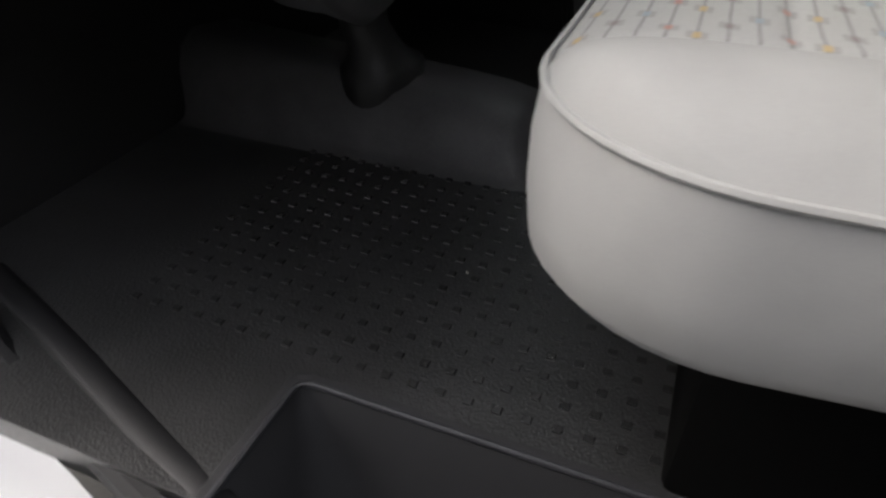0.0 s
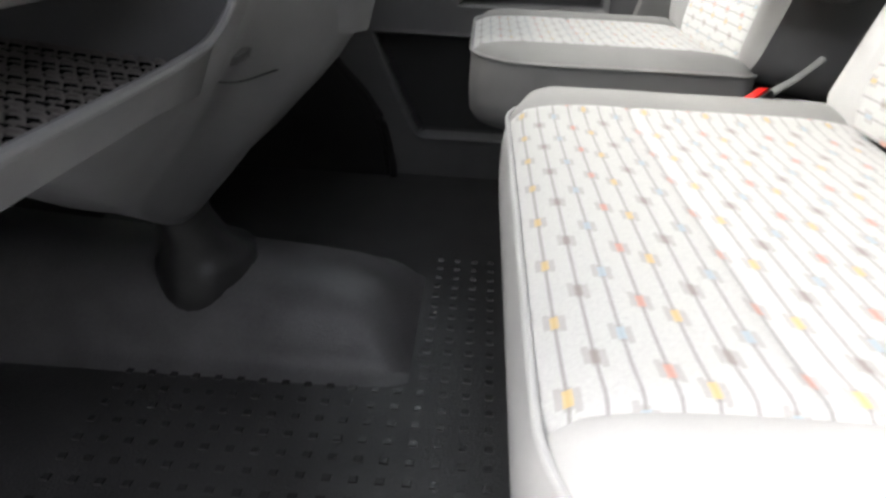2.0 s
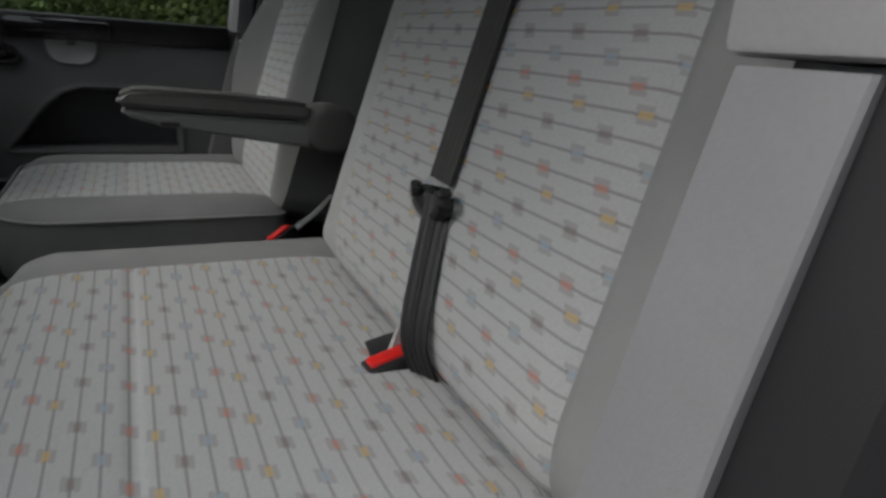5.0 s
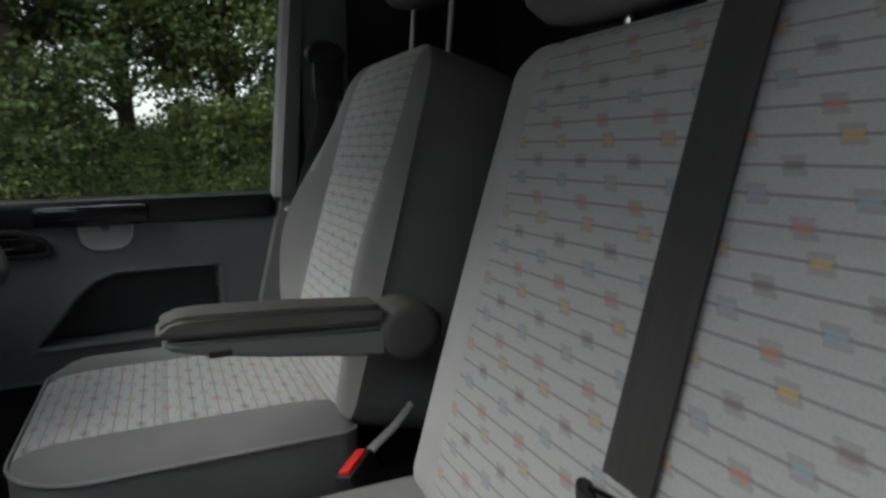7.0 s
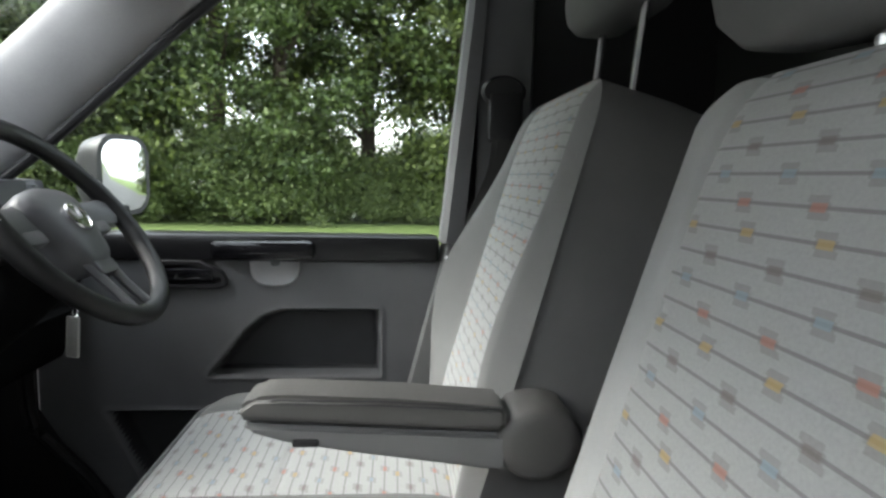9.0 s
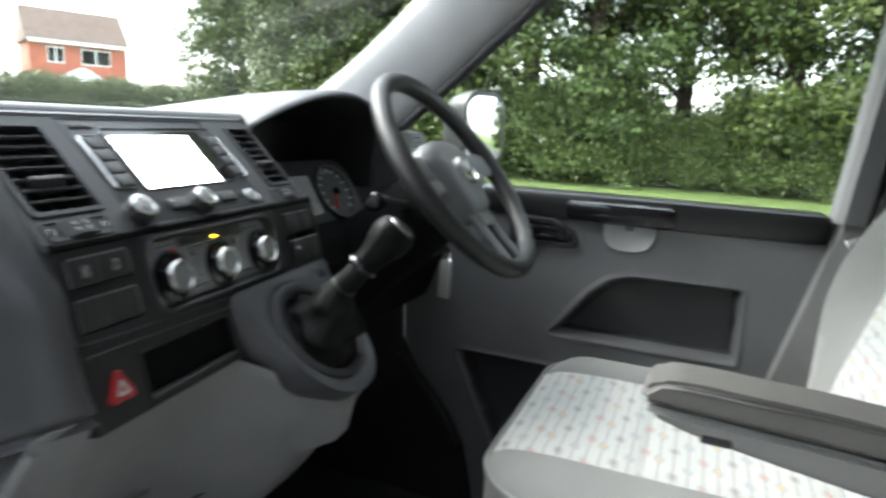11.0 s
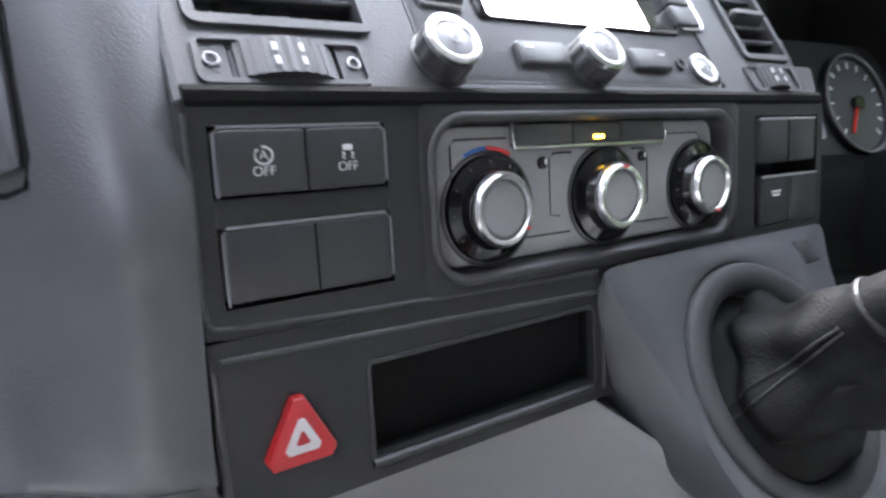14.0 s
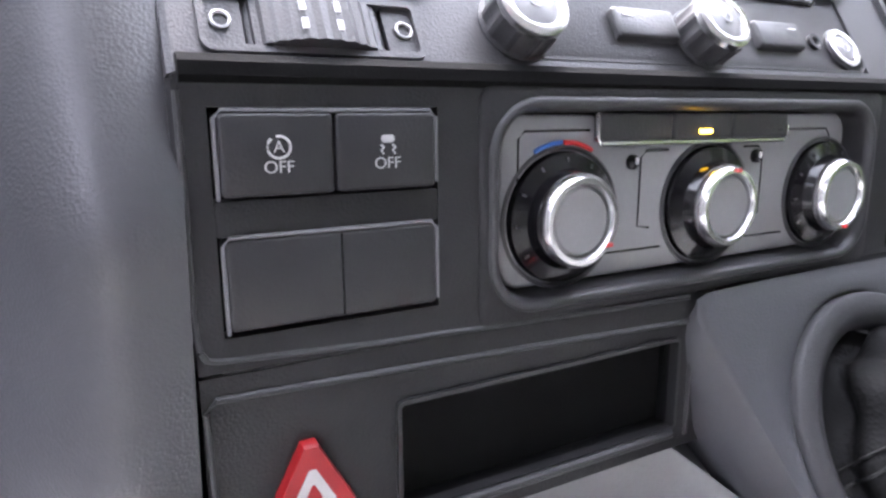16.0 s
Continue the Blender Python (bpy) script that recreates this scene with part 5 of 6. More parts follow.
# steering wheel
W = axes((1.2387, 0.4065, 0.8486), (0.0167, -0.7759, 0.6306))
sw = thing("steering_wheel", (1.223, 0.40, 0.70), "black leather three-spoke steering wheel with silver badge", "steering wheel")
part("rim", tube([W @ Vector((0.1821 * math.cos(a), 0.1821 * math.sin(a), 0)) for a in (2 * math.pi * k / 80 for k in range(80))], [0.0155 + 0.0012 * (abs(math.sin(2 * math.pi * k / 80)) < 0.35) for k in range(80)], 16, loop=True), M_LEATHER, sw)
hub_o = [(-0.078, 0.030), (-0.070, 0.052), (-0.040, 0.066), (0, 0.070), (0.040, 0.066), (0.070, 0.052), (0.078, 0.030), (0.072, 0.0), (0.060, -0.035), (0.046, -0.066), (0.030, -0.080), (0, -0.083), (-0.030, -0.080), (-0.046, -0.066), (-0.060, -0.035), (-0.072, 0.0)]
hub_s = [tuple(p)[:2] for p in smooth_line([(*p, 0) for p in hub_o + hub_o[:1]], 3)][:-1]
part("hub", loft([[W @ Vector((x * s, y * s, z)) for x, y in hub_s] for s, z in ((0.75, -0.055), (0.98, -0.040), (1.0, -0.018), (0.96, -0.004), (0.85, 0.005), (0.55, 0.011), (0.2, 0.012))]), M_HUB, sw, sharp=60)
for s in (-1, 1):
    part("spoke", loft([[W @ Vector((s * x, y + dy, z + dz)) for dy, dz in ((h, 0), (h * 0.6, 0.006), (-h * 0.6, 0.006), (-h, 0), (-h * 0.6, -0.008), (h * 0.6, -0.008))] for x, y, z, h in ((0.060, 0.016, -0.018, 0.034), (0.100, 0.016, -0.014, 0.026), (0.140, 0.014, -0.008, 0.024), (0.180, 0.010, -0.002, 0.028))]), M_HUB, sw, sharp=60)
    part("spoke_inlay", plate(W, 0.050, 0.022, 0.006, -0.020, -0.006, cx=s * 0.103, cy=-0.014), M_SPOKE, sw, "dull grey spoke inlay")
    part("lower_spoke", loft([[W @ Vector((s * x + dx, y, z + dz)) for dx, dz in ((h, 0), (h * 0.5, 0.006), (-h * 0.5, 0.006), (-h, 0), (0, -0.008))] for x, y, z, h in ((0.030, -0.070, -0.012, 0.013), (0.026, -0.12, -0.008, 0.010), (0.030, -0.180, -0.002, 0.014))]), M_SPOKE, sw, "dull grey lower spoke", sharp=60)
part("spoke_foot", plate(W, 0.060, 0.030, 0.010, -0.016, 0.0, cx=0, cy=-0.083), M_SPOKE, sw)
bd = part("badge", lathe([(0.0260, 0.0), (0.0260, 0.0055), (0.0240, 0.0080), (0.0225, 0.0080), (0.0218, 0.0062), (0.0005, 0.0058)], W @ pose(0, -0.002, 0.0105), 36), M_CHROME, sw, "round silver badge")
for s in (-1, 1):
    part("badge_bar", tube([W @ Vector((s * x, -0.002 + y, 0.0175)) for x, y in ((0.012, 0.016), (0.004, -0.004), (0.0, 0.004))], 0.0018, 6), M_SATIN, bd)
part("column_cover", tube([W @ Vector((0, -0.012, -0.030)), W @ Vector((0, -0.014, -0.060)), W @ Vector((0, -0.018, -0.14)), W @ Vector((0, -0.02, -0.30))], [0.050, 0.066, 0.070, 0.072], 24), M_TRAY, sw)
for s, l in ((-1, 0.16), (1, 0.16)):
    st = part("stalk", tube([W @ Vector((s * 0.055, 0.0, -0.085)), W @ Vector((s * 0.11, 0.006, -0.080)), W @ Vector((s * l, 0.012, -0.075))], [0.008, 0.0085, 0.013], 14), M_BLACK, sw, "black column stalk")
    part("stalk_end", lathe([(0.0135, 0), (0.014, 0.012), (0.009, 0.018), (0.0005, 0.018)], axes(W @ Vector((s * l, 0.012, -0.075)), tuple(W.to_3x3() @ Vector((s, 0.1, 0.1)))), 20), M_GLOSS, st)
ky = thing("key_fob", (1.362, 0.465, 0.60), "pale plastic key tag hanging from the ignition", "key")
part("tag", B(-0.017, 0.017, -0.002, 0.002, -0.038, 0.034, bev=0.004, M=pose(1.360, 0.470, 0.638, 6, 4, 58)), mat("pale_grey_tag_plastic", (0.45, 0.45, 0.42), 0.4), ky)
for k in range(4):
    part("print_bar", B(-0.010 + 0.002 * (k % 2), 0.010, -0.0030, -0.0018, -0.0012, 0.0012, M=pose(1.360, 0.470, 0.638, 6, 4, 58) @ pose(0, 0, 0.012 - k * 0.009)), M_DOORD, ky, smooth=False)
part("ring", tube([Vector((1.355 + 0.009 * math.cos(a), 0.462, 0.682 + 0.011 * math.sin(a))) for a in (2 * math.pi * k / 18 for k in range(18))], 0.0012, 6, loop=True), M_CHROME, ky)
part("key_blade", tube([(1.353, 0.464, 0.690), (1.335, 0.478, 0.735), (1.31, 0.50, 0.775)], 0.006, 8, flat=0.4), M_BLACK, ky)

# instrument hood
hd = thing("instrument_binnacle", (1.205, 0.75, 0.76), "dark hooded instrument cluster with round dials", "instrument panel")


RIM = [(1.000, 0.634, 0.895), (1.000, 0.630, 0.910), (1.037, 0.613, 0.934), (1.082, 0.605, 0.951), (1.132, 0.601, 0.9635), (1.187, 0.600, 0.9695), (1.242, 0.600, 0.9680), (1.285, 0.601, 0.957), (1.311, 0.602, 0.942), (1.325, 0.604, 0.925), (1.331, 0.607, 0.903), (1.336, 0.613, 0.86), (1.340, 0.622, 0.80)]


def hood_line(dy, low=1.0, left=0.0, right=0.0, inset=0.0):
    """The hood's rim moved back, lowered towards the windscreen and spread sideways."""
    out = []
    for x, y, z in smooth_line(RIM, 4):
        t = (x - 1.0) / 0.34
        out.append((x - left * (1 - t) + right * t + inset * (0.5 - t) * 1.6, y + dy, 0.80 + (z - 0.80) * low - inset * math.sin(math.pi * min(1, max(0, t))) ** 0.5))
    return out


part("hood", loft([hood_line(0.45, 0.55, 0.20, 0.14), hood_line(0.26, 0.82, 0.12, 0.10), hood_line(0.15, 0.95, 0.06, 0.06), hood_line(0.08, 1.00, 0.025, 0.03), hood_line(0.03, 1.015, 0.005, 0.010), hood_line(0.008, 1.008, 0.0, 0.002), hood_line(0.0, 1.0, 0.0, 0.0, 0.001), hood_line(-0.002, 1.0, 0.0, 0.0, 0.005), hood_line(0.003, 1.0, 0.0, 0.0, 0.010)], closed=False, cap0=False, cap1=False), M_DASH, hd, sharp=70)
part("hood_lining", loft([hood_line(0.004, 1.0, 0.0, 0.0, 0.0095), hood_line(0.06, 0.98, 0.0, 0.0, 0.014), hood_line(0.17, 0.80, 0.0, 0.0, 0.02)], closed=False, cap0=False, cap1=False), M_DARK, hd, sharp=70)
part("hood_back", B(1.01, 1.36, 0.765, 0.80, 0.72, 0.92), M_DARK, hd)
part("hood_floor", loft([[(x, 0.60, 0.745), (x, 0.66, 0.752), (x, 0.78, 0.80), (x, 0.78, 0.73), (x, 0.60, 0.73)] for x in (1.0, 1.36)]), M_STACK, hd)
CL = axes((1.152, 0.645, 0.797), (0, -0.86, 0.51))
part("cluster_face", plate(CL, 0.34, 0.130, 0.045, -0.02, -0.002), M_BLACK, hd)
for cx in (-0.092, 0.092):
    dl = part("dial", lathe([(0.052, -0.002), (0.052, 0.003), (0.049, 0.004), (0.0475, 0.0005), (0.001, 0.0005)], CL @ pose(cx, 0, 0.0), 44), M_BLACK, hd, "round instrument dial")
    for k in range(13):
        a = radians(225 - k * 22.5)
        part("dial_mark", B(-0.0035, 0.0035, -0.0009, 0.0009, 0.0005, 0.0014, M=CL @ pose(cx + 0.041 * math.cos(a), 0.041 * math.sin(a), 0, 0, 0, math.degrees(a))), M_MARK, dl, smooth=False)
    part("dial_needle", B(0.0, 0.036, -0.0012, 0.0012, 0.002, 0.004, M=CL @ pose(cx, 0, 0, 0, 0, 238)), M_RED, dl, smooth=False)
    part("dial_hub", lathe([(0.007, 0.001), (0.007, 0.006), (0.0005, 0.006)], CL @ pose(cx, 0, 0), 20), M_GLOSS, dl)
for cx in (-0.092, 0.092):
    part("dial_ring", tube([CL @ Vector((cx + 0.0512 * math.cos(a), 0.0512 * math.sin(a), 0.004)) for a in (2 * math.pi * k / 48 for k in range(48))], 0.0016, 8, loop=True), M_SPOKE, hd, "dull silver dial ring")
part("display", plate(CL, 0.058, 0.072, 0.003, -0.002, 0.0015), M_TRIP, hd, "pale grey trip display")
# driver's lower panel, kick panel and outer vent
# the knee panel's black is shade under the dash, painted in
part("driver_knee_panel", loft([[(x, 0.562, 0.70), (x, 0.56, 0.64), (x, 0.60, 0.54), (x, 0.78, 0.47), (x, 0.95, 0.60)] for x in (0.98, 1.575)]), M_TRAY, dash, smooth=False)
KICK = [(0.462, 0.03), (0.466, 0.07), (0.492, 0.18), (0.525, 0.238), (0.555, 0.280), (0.615, 0.345), (0.66, 0.42), (0.66, 0.66)]
part("kick_panel", loft([[(x, y, z) for y, z in KICK + [(1.1, 0.66), (1.1, 0.03)]] for x in (1.588, 1.566)]), M_BLACK, None, kind="structure", smooth=False)
for d, r in ((0.0, 0.010), (0.018, 0.007)):
    part("footwell_seal_driver", tube(smooth_line([(1.562, y + d, z + 0.3 * d) for y, z in KICK], 4), r, 8), M_SEAL, None, kind="structure")
part("outer_vent", plate(axes((1.50, 0.62, 0.878), (-0.25, -0.80, 0.5)), 0.085, 0.055, 0.012, -0.02, 0.004), M_DASH, dash)
for k in range(4):
    part("outer_slat", plate(axes((1.50, 0.62, 0.878), (-0.25, -0.80, 0.5)), 0.066, 0.0035, 0.001, 0.003, 0.0052, cy=0.017 - k * 0.011), M_GLOSS, dash)
part("dash_end", loft([[(x, 0.612, z - 0.008), (x, 0.603, z), (x, 0.598, z + 0.012), (x, 0.60 + 0.02 * k, 0.893), (x, 0.625, 0.905), (x, 0.90, 0.925), (x, 0.90, 0.76), (x, 0.70, 0.76)] for x, z, k in ((1.332, 0.872, 0.5), (1.37, 0.862, 0.7), (1.44, 0.836, 1.0), (1.50, 0.815, 1.0), (1.575, 0.80, 1.0))]), M_DASH, dash, sharp=40)

# ---- driver's door ----
door = thing("driver_door", (1.62, 0.1, 0.05), "closed grey moulded driver's door with storage pockets", "door")
DX = 1.59


def inside_by(poly, y, z):
    """How far a point lies inside a polygon; negative outside."""
    best, odd = 9.0, False
    n = len(poly)
    for i in range(n):
        (ay, az), (by, bz) = poly[i], poly[(i + 1) % n]
        ey, ez, wy, wz = by - ay, bz - az, y - ay, z - az
        t = min(1, max(0, (wy * ey + wz * ez) / (ey * ey + ez * ez)))
        best = min(best, math.hypot(wy - ey * t, wz - ez * t))
        if (az > z) != (bz > z) and y < (bz and (by - ay) * (z - az) / (bz - az) + ay):
            odd = not odd
    return best if odd else -best


def door_panel():
    """The moulded panel with two recessed pockets and their rounded rims."""
    upper = [(-0.062, 0.492), (0.303, 0.492), (0.275, 0.525), (0.225, 0.590), (0.190, 0.620), (0.150, 0.634), (-0.058, 0.636)]
    lower = [(-0.30, 0.145), (0.385, 0.145), (0.400, 0.152), (0.520, 0.410), (-0.30, 0.405)]
    Y, Z = np.arange(-0.30, 0.66, 0.0045), np.arange(0.02, 0.7445, 0.0045)
    D = np.zeros((len(Y), len(Z)))
    for i, y in enumerate(Y):
        for j, z in enumerate(Z):
            d = 0.0
            if 0.47 < z < 0.655 and -0.09 < y < 0.33:
                k = inside_by(upper, y, z)
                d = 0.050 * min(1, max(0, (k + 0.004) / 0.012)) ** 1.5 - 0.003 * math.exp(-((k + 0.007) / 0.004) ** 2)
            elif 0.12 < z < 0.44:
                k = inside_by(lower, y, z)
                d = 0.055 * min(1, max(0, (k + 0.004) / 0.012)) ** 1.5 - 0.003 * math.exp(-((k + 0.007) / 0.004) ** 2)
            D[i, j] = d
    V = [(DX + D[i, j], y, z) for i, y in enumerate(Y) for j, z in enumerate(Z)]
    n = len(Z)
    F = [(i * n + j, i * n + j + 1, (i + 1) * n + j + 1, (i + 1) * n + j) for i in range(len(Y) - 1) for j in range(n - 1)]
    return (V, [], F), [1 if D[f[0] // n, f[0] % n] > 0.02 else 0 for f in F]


panel, which = door_panel()
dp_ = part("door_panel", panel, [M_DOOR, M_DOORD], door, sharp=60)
# pocket insides take the darker grey: their shade is painted by depth
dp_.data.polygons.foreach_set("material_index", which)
part("door_core", B(1.66, 1.70, -0.19, 0.95, -0.30, 0.792, bev=0.008), M_WHITEP, door, "white outer door skin")
part("door_top", B(1.575, 1.66, -0.188, 0.66, 0.742, 0.800, bev=0.012), M_RAIL, door, "dark window ledge")
part("grab_handle", B(1.545, 1.59, 0.075, 0.29, 0.748, 0.790, bev=0.014), M_GLOSS, door, "black grab handle")
hb = part("handle_bezel", loft([[(x, y + d * (1 if y < 0.33 else -1), z + d * (1 if z < 0.71 else -1)) for y, z in ((0.262, 0.690), (0.278, 0.684), (0.40, 0.684), (0.41, 0.690), (0.41, 0.745), (0.315, 0.745), (0.272, 0.722), (0.262, 0.705))] for x, d in ((1.60, 0.0), (1.577, 0.0), (1.573, 0.003), (1.573, 0.010), (1.588, 0.012))]), M_BLACK, door, "black handle bezel", sharp=30)
part("inner_handle", B(1.570, 1.580, 0.288, 0.395, 0.700, 0.728, bev=0.004), M_GLOSS, hb, "black release lever")
part("pull_cup", loft([[(x, 0.1625 + s * 0.050 * math.copysign(abs(math.cos(a)) ** 0.7, math.cos(a)), 0.742 - s * 0.050 * abs(math.sin(a)) ** 0.7) for a in (math.pi * k / 20 for k in range(21))] for x, s in ((1.60, 1.06), (1.582, 1.06), (1.578, 1.0), (1.582, 0.93), (1.588, 0.6), (1.589, 0.2))], closed=False, cap0=False, cap1=False), M_CUP, door, "pale grey pull cup")
part("window_pane", B(1.625, 1.629, -0.25, 0.66, 0.79, 1.42), M_PANE, door).visible_shadow = False
part("pillar_trim", loft([[(1.56, -0.188 - 0.10 * (z - 0.8), z), (1.545, -0.20 - 0.10 * (z - 0.8), z), (1.545, -0.235 - 0.08 * (z - 0.8), z), (1.59, -0.262, z), (1.62, -0.262, z), (1.62, -0.188 - 0.10 * (z - 0.8), z)] for z in (0.79, 1.0, 1.2, 1.45)]), M_DOOR, None, kind="structure").name = "pillar_middle_driver"
part("pillar_inner_driver", loft([[(1.60, -0.2625, z), (1.566, -0.2625, z), (1.560, -0.275, z), (1.560, -0.37, z), (1.60, -0.385, z)] for z in (0.79, 1.1, 1.45)]), M_DOOR, None, kind="structure", sharp=50)
part("pillar_lower", loft([[(1.60, -0.185 + 0.25 * (0.74 - z), z), (1.575, -0.195 + 0.25 * (0.74 - z), z), (1.56, -0.30, z), (1.56, -0.42, z), (1.64, -0.42, z), (1.64, -0.185 + 0.25 * (0.74 - z), z)] for z in (0.03, 0.4, 0.79)]), M_SIDE, None, kind="structure")
# passenger's door pillar beside the bench
part("pillar_middle_passenger", B(-0.05, 0.055, -0.30, -0.192, 0.799, 1.45, bev=0.006), M_PILLAR, None, kind="structure")
part("pillar_seal_passenger", B(-0.05, 0.040, -0.42, -0.299, -0.10, 1.45), M_SEAL, None, kind="structure")
part("pillar_lower_passenger", loft([[(-0.017, -0.30, z), (0.050, -0.30, z), (0.052, y - 0.012, z), (0.044, y, z), (-0.0150, y, z), (-0.017, y - 0.002, z)] for z, y in ((0.36, -0.09), (0.50, -0.125), (0.66, -0.158), (0.78, -0.188), (0.795, -0.192))]), M_GREY, None, kind="structure")
part("pillar_edge_seal_passenger", loft([[(-0.075, -0.30, z), (-0.0175, -0.30, z), (-0.0175, y - 0.003, z), (-0.03, y, z), (-0.06, y, z), (-0.075, y - 0.012, z)] for z, y in ((0.36, -0.095), (0.50, -0.130), (0.66, -0.163), (0.797, -0.195))]), M_SEAL, None, kind="structure")
part("pillar_foot_passenger", B(-0.05, 0.050, -0.45, -0.180, -0.10, 0.362), M_DARK, None, kind="structure")
# unseen plain wall, added on the open door's side to hold back daylight
part("wall_light_block", B(-2.5, -2.3, -14, 10, -0.62, 2.5), M_STONE, None, kind="structure", smooth=False)
part("windscreen", loft([[(x, 1.10, 0.93), (x, 0.15, 1.43), (x, 0.152, 1.434), (x, 1.104, 0.934)] for x in (0.1, 1.5)]), M_SCREENGLASS, None, kind="structure").visible_shadow = False
# door mirror
mir = thing("wing_mirror", (1.80, 0.50, 0.82), "black wing mirror outside the driver's window", "mirror")
MM = axes((1.879, 0.591, 0.916), (-0.35, -0.93, 0.0))
part("mirror_housing", loft([[MM @ Vector((x * s, y * s, z)) for x, y in rrect(0.17, 0.20, 0.055, 6)] for s, z in ((0.55, -0.10), (0.9, -0.06), (1.0, -0.01), (1.0, 0.006), (0.9, 0.006))]), M_BLACK, mir)
part("mirror_glass", plate(MM, 0.145, 0.175, 0.045, 0.006, 0.008), M_MIRROR, mir, "bright mirror glass")
part("mirror_arm", B(1.66, 1.86, 0.56, 0.64, 0.79, 0.85, bev=0.02), M_BLACK, mir)


# ---- floor relief and crumbs ----
V, F = [], []
for i in range(26):
    for j in range(24):
        x, y = 0.206 + i * 0.0358, -0.05 + j * 0.0358 - 0.004 * i / 10
        if (x > 0.68 and y > 0.32) or y > 0.80:
            continue
        b0 = len(V)
        V += [(x - 0.0062, y - 0.0062, FLOOR_Z), (x + 0.0062, y - 0.0062, FLOOR_Z), (x + 0.0062, y + 0.0062, FLOOR_Z), (x - 0.0062, y + 0.0062, FLOOR_Z)]
        V += [(x - 0.0052, y - 0.0052, FLOOR_Z + 0.0014), (x + 0.0052, y - 0.0052, FLOOR_Z + 0.0014), (x + 0.0052, y + 0.0052, FLOOR_Z + 0.0014), (x - 0.0052, y + 0.0052, FLOOR_Z + 0.0014)]
        F += [(b0 + 4, b0 + 5, b0 + 6, b0 + 7)] + [(b0 + k, b0 + (k + 1) % 4, b0 + 4 + (k + 1) % 4, b0 + 4 + k) for k in range(4)]
part("floor_studs", (V, [], F), M_STUD, floor, smooth=False, kind="stuff")
M_CRUMB = mat("pale_crumb", (0.6, 0.57, 0.5), 0.8)
for x, y in ((0.429, 0.356), (0.895, 0.296)):
    bm = bmesh.new()
    bmesh.ops.create_icosphere(bm, subdivisions=1, radius=0.0032, matrix=pose(x, y, FLOOR_Z + 0.0030, 20, 30, 40) @ Matrix.Diagonal((1.4, 0.8, 0.8, 1)))
    cr = part("crumb", bm, M_CRUMB)
    tagged(cr, "small pale crumb lying on the rubber floor", "crumb", "crumbs on the floor")


# ---- outside: trees, hedge, house ----
def leaf_mat(name, a, b2):
    m = bpy.data.materials.new(name)
    m.use_nodes = True
    nt = m.node_tree
    b = nt.nodes["Principled BSDF"]
    g, r = nt.nodes.new("ShaderNodeNewGeometry"), nt.nodes.new("ShaderNodeValToRGB")
    r.color_ramp.elements[0].color, r.color_ramp.elements[1].color = (*a, 1), (*b2, 1)
    nt.links.new(g.outputs["Random Per Island"], r.inputs[0])
    nt.links.new(r.outputs[0], b.inputs["Base Color"])
    b.inputs["Roughness"].default_value = 0.6
    return m


M_LEAF = leaf_mat("green_leaves", (0.040, 0.066, 0.018), (0.14, 0.18, 0.050))
M_LEAF2 = leaf_mat("dark_conifer_leaves", (0.024, 0.042, 0.010), (0.095, 0.140, 0.030))
M_LEAF3 = leaf_mat("deep_green_leaves", (0.027, 0.045, 0.010), (0.120, 0.155, 0.030))
M_BARK = mat("brown_bark", (0.08, 0.06, 0.045), 0.9, var=0.4, bscale=60, bump=0.8)
rs = np.random.RandomState(4)


def leaf_mesh(name, clumps, leaves, rx, h, z0, size, m, cone=0.3, spread=0.42):
    t = rs.rand(clumps) ** 0.8
    a, rr = rs.rand(clumps) * 6.283, rx * (1 - cone * t) * (0.30 + 0.70 * rs.rand(clumps) ** 0.5)
    C = np.stack([rr * np.cos(a), rr * np.sin(a), z0 + h * t], 1)
    idx = rs.randint(0, clumps, leaves)
    P = C[idx] + rs.normal(size=(leaves, 3)) * np.array([spread, spread, spread * 0.7]) * (rx / 3.2)
    U = rs.normal(size=(leaves, 3))
    U /= np.linalg.norm(U, axis=1)[:, None]
    Wv = np.cross(U, rs.normal(size=(leaves, 3)))
    Wv /= np.linalg.norm(Wv, axis=1)[:, None]
    s = size * (0.6 + 0.8 * rs.rand(leaves))[:, None]
    V = np.stack([P - U * s, P + Wv * s * 0.5, P + U * s, P - Wv * s * 0.5], 1).reshape(-1, 3).astype(np.float32)
    me = bpy.data.meshes.new(name)
    me.vertices.add(leaves * 4)
    me.vertices.foreach_set("co", V.ravel())
    me.loops.add(leaves * 4)
    me.loops.foreach_set("vertex_index", np.arange(leaves * 4, dtype=np.int32))
    me.polygons.add(leaves)
    me.polygons.foreach_set("loop_start", np.arange(0, leaves * 4, 4, dtype=np.int32))
    me.update(calc_edges=True)
    me.materials.append(m)
    return me


def trunk_mesh(h, r):
    bm = tube([(0, 0, -0.1), (0.05, 0.02, h * 0.3), (-0.05, 0.04, h * 0.65), (0.02, 0, h)], [r, r * 0.8, r * 0.5, r * 0.15], 9)
    for k in range(7):
        a, z = k * 2.4, h * (0.2 + 0.1 * k)
        tube([(0, 0, z), (math.cos(a) * 0.8, math.sin(a) * 0.8, z + 0.5), (math.cos(a) * 1.9, math.sin(a) * 1.9, z + 1.3)], [r * 0.4, r * 0.25, r * 0.06], 6, bm=bm)
    me = bpy.data.meshes.new("trunk")
    bmesh.ops.recalc_face_normals(bm, faces=bm.faces)
    bm.to_mesh(me)
    bm.free()
    me.materials.append(M_BARK)
    return me


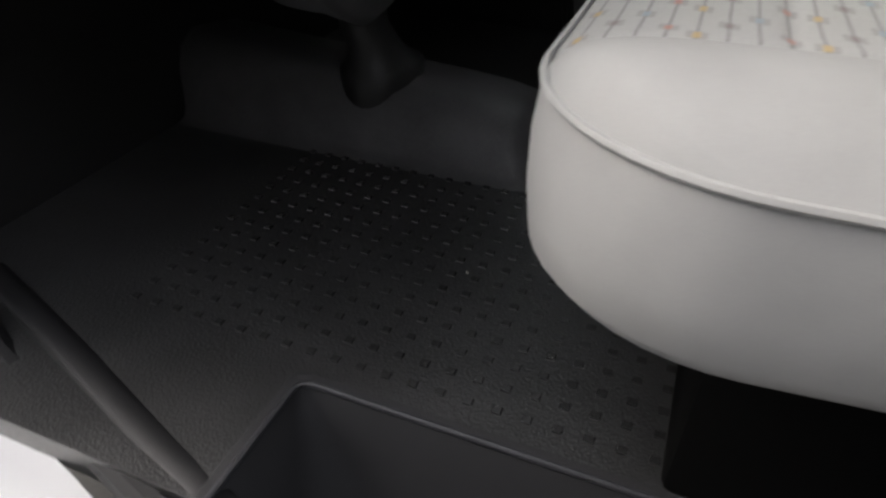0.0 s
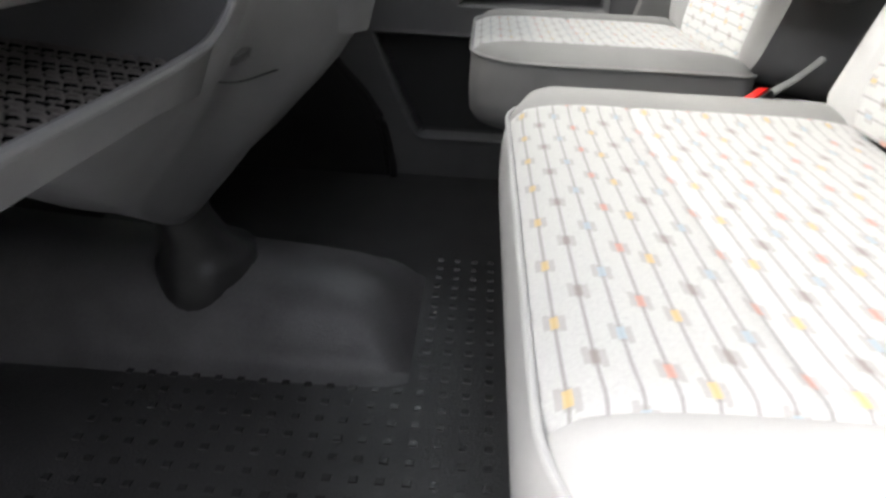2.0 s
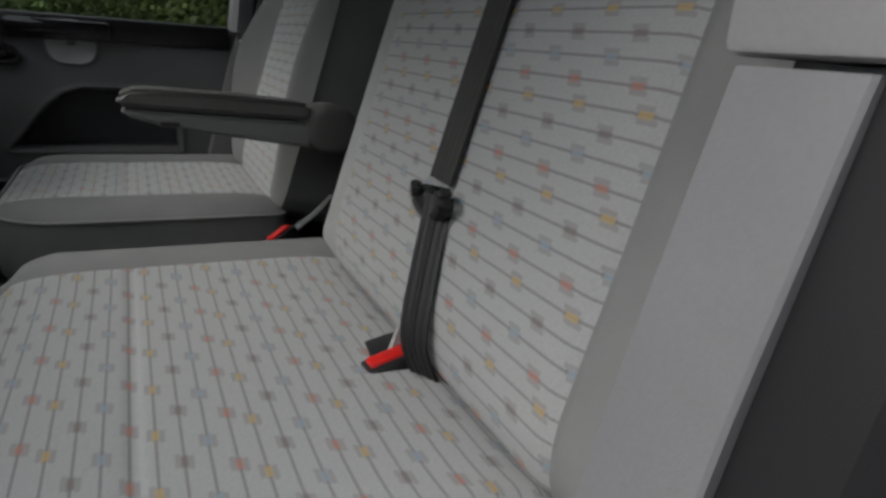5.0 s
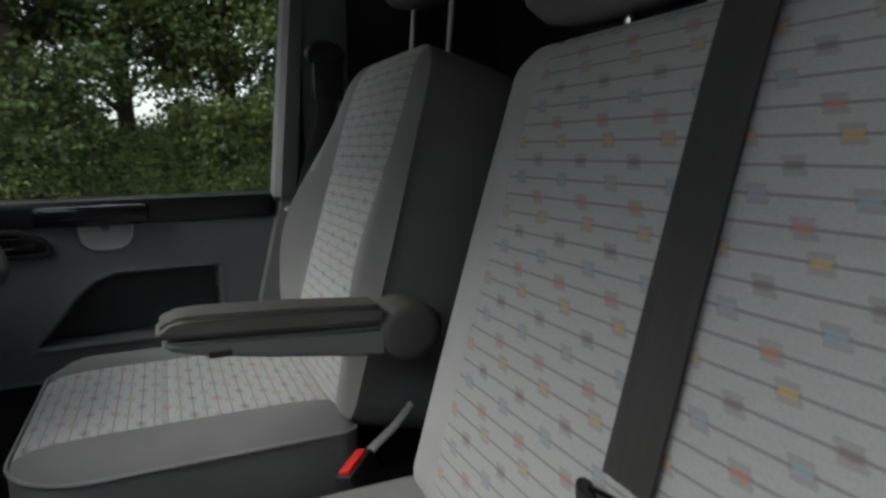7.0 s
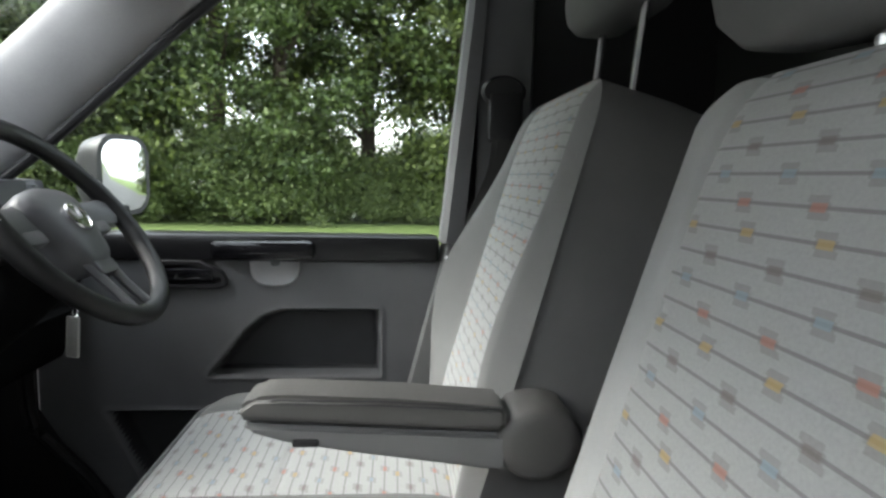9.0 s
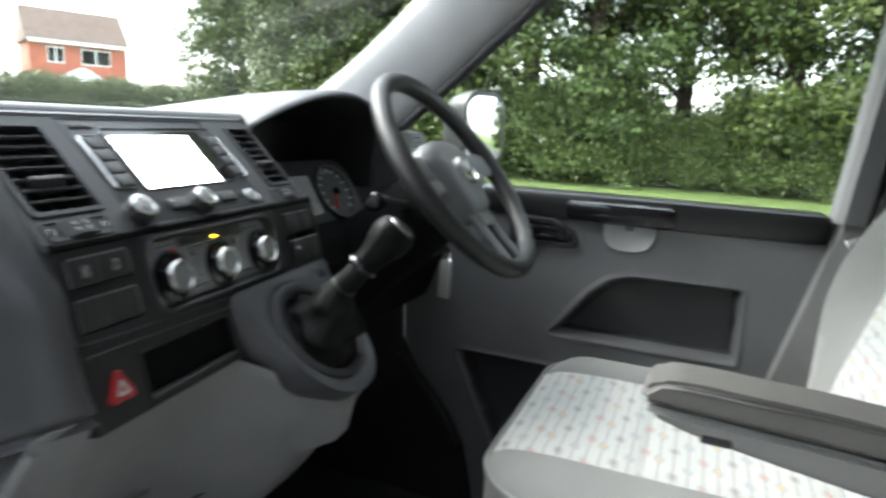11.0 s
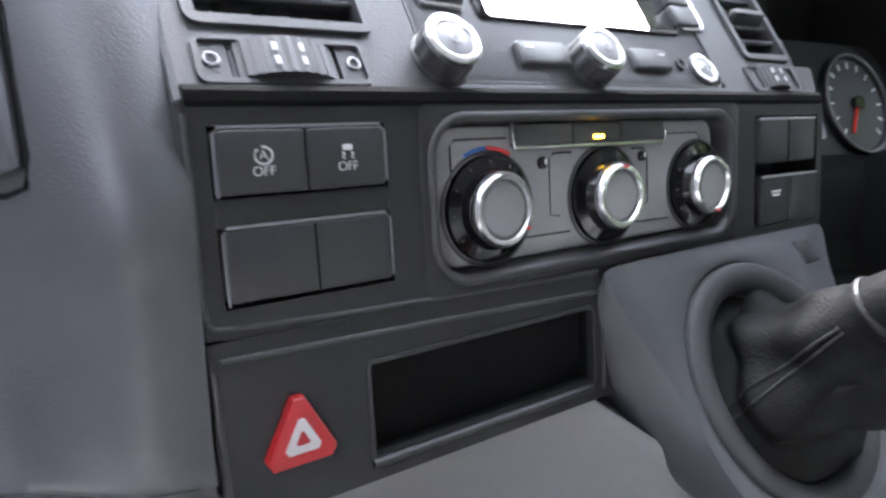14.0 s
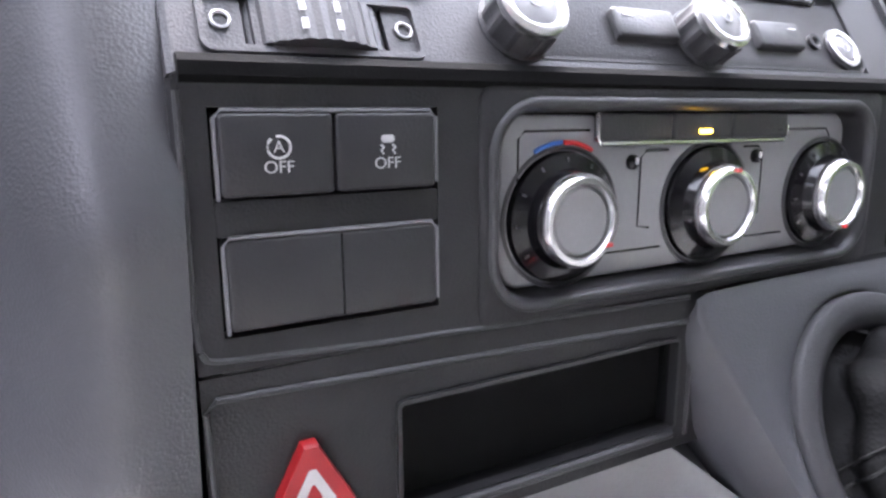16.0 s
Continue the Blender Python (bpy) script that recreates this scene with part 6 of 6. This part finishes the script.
CROWNS = [leaf_mesh("crown", 200, 46000, 3.2, 9.5, 0.6, 0.080, M_LEAF, 0.3, 0.31), leaf_mesh("crown", 170, 50000, 2.7, 11.0, 0.6, 0.064, M_LEAF2, 0.45, 0.31), leaf_mesh("crown", 90, 22000, 2.4, 3.0, 0.0, 0.06, M_LEAF, 0.5, 0.36), leaf_mesh("crown", 190, 52000, 2.8, 9.8, 0.3, 0.064, M_LEAF3, 0.3, 0.31)]
TRUNK = trunk_mesh(9.0, 0.22)


def tree(x, y, k, s, rot, lab, cat="tree"):
    t = thing("bush" if k == 2 else "tree", (x, y, -0.62), lab, cat, "trees and bushes behind the lawn")
    t.scale, t.rotation_euler = (s, s, s), (0, 0, rot)
    if k != 2:
        o = new("trunk", TRUNK)
        o.parent = t
    o = new("crown", CROWNS[k])
    o.parent = t


for i in range(12):
    y = -16 + i * 2.7 + rs.rand()
    tree(21.5 + 2.5 * rs.rand(), y, 1 if i % 2 else 3, 1.30 + 0.35 * rs.rand(), rs.rand() * 6, "tall leafy green tree at the edge of the lawn")
for i in range(26):
    tree(20.8 + 1.6 * rs.rand(), -16 + i * 1.25 + rs.rand(), 2, 0.55 + 0.55 * rs.rand(), rs.rand() * 6, "low green bush at the lawn's edge", "bush")
for x, y, k, s in ((25.5, 20.0, 0, 0.95), (29, 24.0, 0, 1.1), (27.5, 17.5, 0, 1.15), (31, 20, 0, 1.2), (22.5, 14.0, 0, 1.1)):
    tree(x, y, k, s, x, "broad leafy green tree beyond the bonnet")
for x, y, s in ((11.4, 24, 1.05), (7, 23, 1.15), (3.5, 24, 1.1), (9, 27, 1.2), (0, 23, 1.2), (-4, 24, 1.2), (5.3, 22.5, 1.1), (9.3, 24.2, 1.1), (1.8, 22, 1.15)):
    tree(x, y, 1, s, y * 2, "dense green conifer beyond the bonnet")
for i in range(16):
    tree(13 + i * 1.3, 29 + (i % 3), 2, 0.92, i, "low clipped hedge bush in front of the house", "bush")

house = thing("house", (44.1, 56.5, -0.6), "red brick house with a brown tiled gable roof", "house")
M_BRICK = mat("red_brickwork", (0.42, 0.13, 0.08), 0.85, var=0.25, scale=8, bscale=20)
M_TILE = mat("brown_roof_tiles", (0.13, 0.09, 0.07), 0.85, var=0.3, scale=8, bscale=15)
M_FRAME = mat("white_window_frame", (0.8, 0.8, 0.8), 0.5)
HM = pose(44.1, 56.5, 0, 0, 0, -28)
part("wall", B(-3.9, 3.9, -3.5, 3.5, -0.6, 6.4, M=HM), M_BRICK, house, smooth=False)
part("roof", loft([[HM @ Vector((x, -4.0, 6.3)), HM @ Vector((x, 0, 9.5)), HM @ Vector((x, 4.0, 6.3)), HM @ Vector((x, 0, 6.2))] for x in (-4.15, 4.15)]), M_TILE, house, smooth=False)
for cx, w in ((-1.9, 1.3), (1.3, 2.4)):
    wn = part("window", B(cx - w / 2, cx + w / 2, -3.56, -3.48, 4.5, 5.9, M=HM), M_FRAME, house, "white framed window", smooth=False)
    for k in range(2):
        part("pane", B(cx - w / 2 + 0.08 + k * w / 2, cx - 0.08 + k * w / 2, -3.59, -3.55, 4.62, 5.8, M=HM), M_GLOSS, wn, smooth=False)
part("canopy", loft([[HM @ Vector((-2.2, -5, 3.0)), HM @ Vector((2.2, -5, 3.0)), HM @ Vector((2.2, -3.4, 3.0)), HM @ Vector((-2.2, -3.4, 3.0))], [HM @ Vector((-0.2, -4.4, 4.2)), HM @ Vector((0.2, -4.4, 4.2)), HM @ Vector((0.2, -4.0, 4.2)), HM @ Vector((-0.2, -4.0, 4.2))]]), M_FRAME, house, "white pitched canopy", smooth=False)
part("fascia_board", B(-4.0, 4.0, -4.06, -3.98, 6.12, 6.42, M=HM), M_FRAME, house, "white eaves board", smooth=False)
h2 = copy_thing(house, Matrix.Translation((-11.5, 5.5, 0)) @ Matrix.Translation(house.location))
h2["label"] = "second red brick house half hidden by conifers"
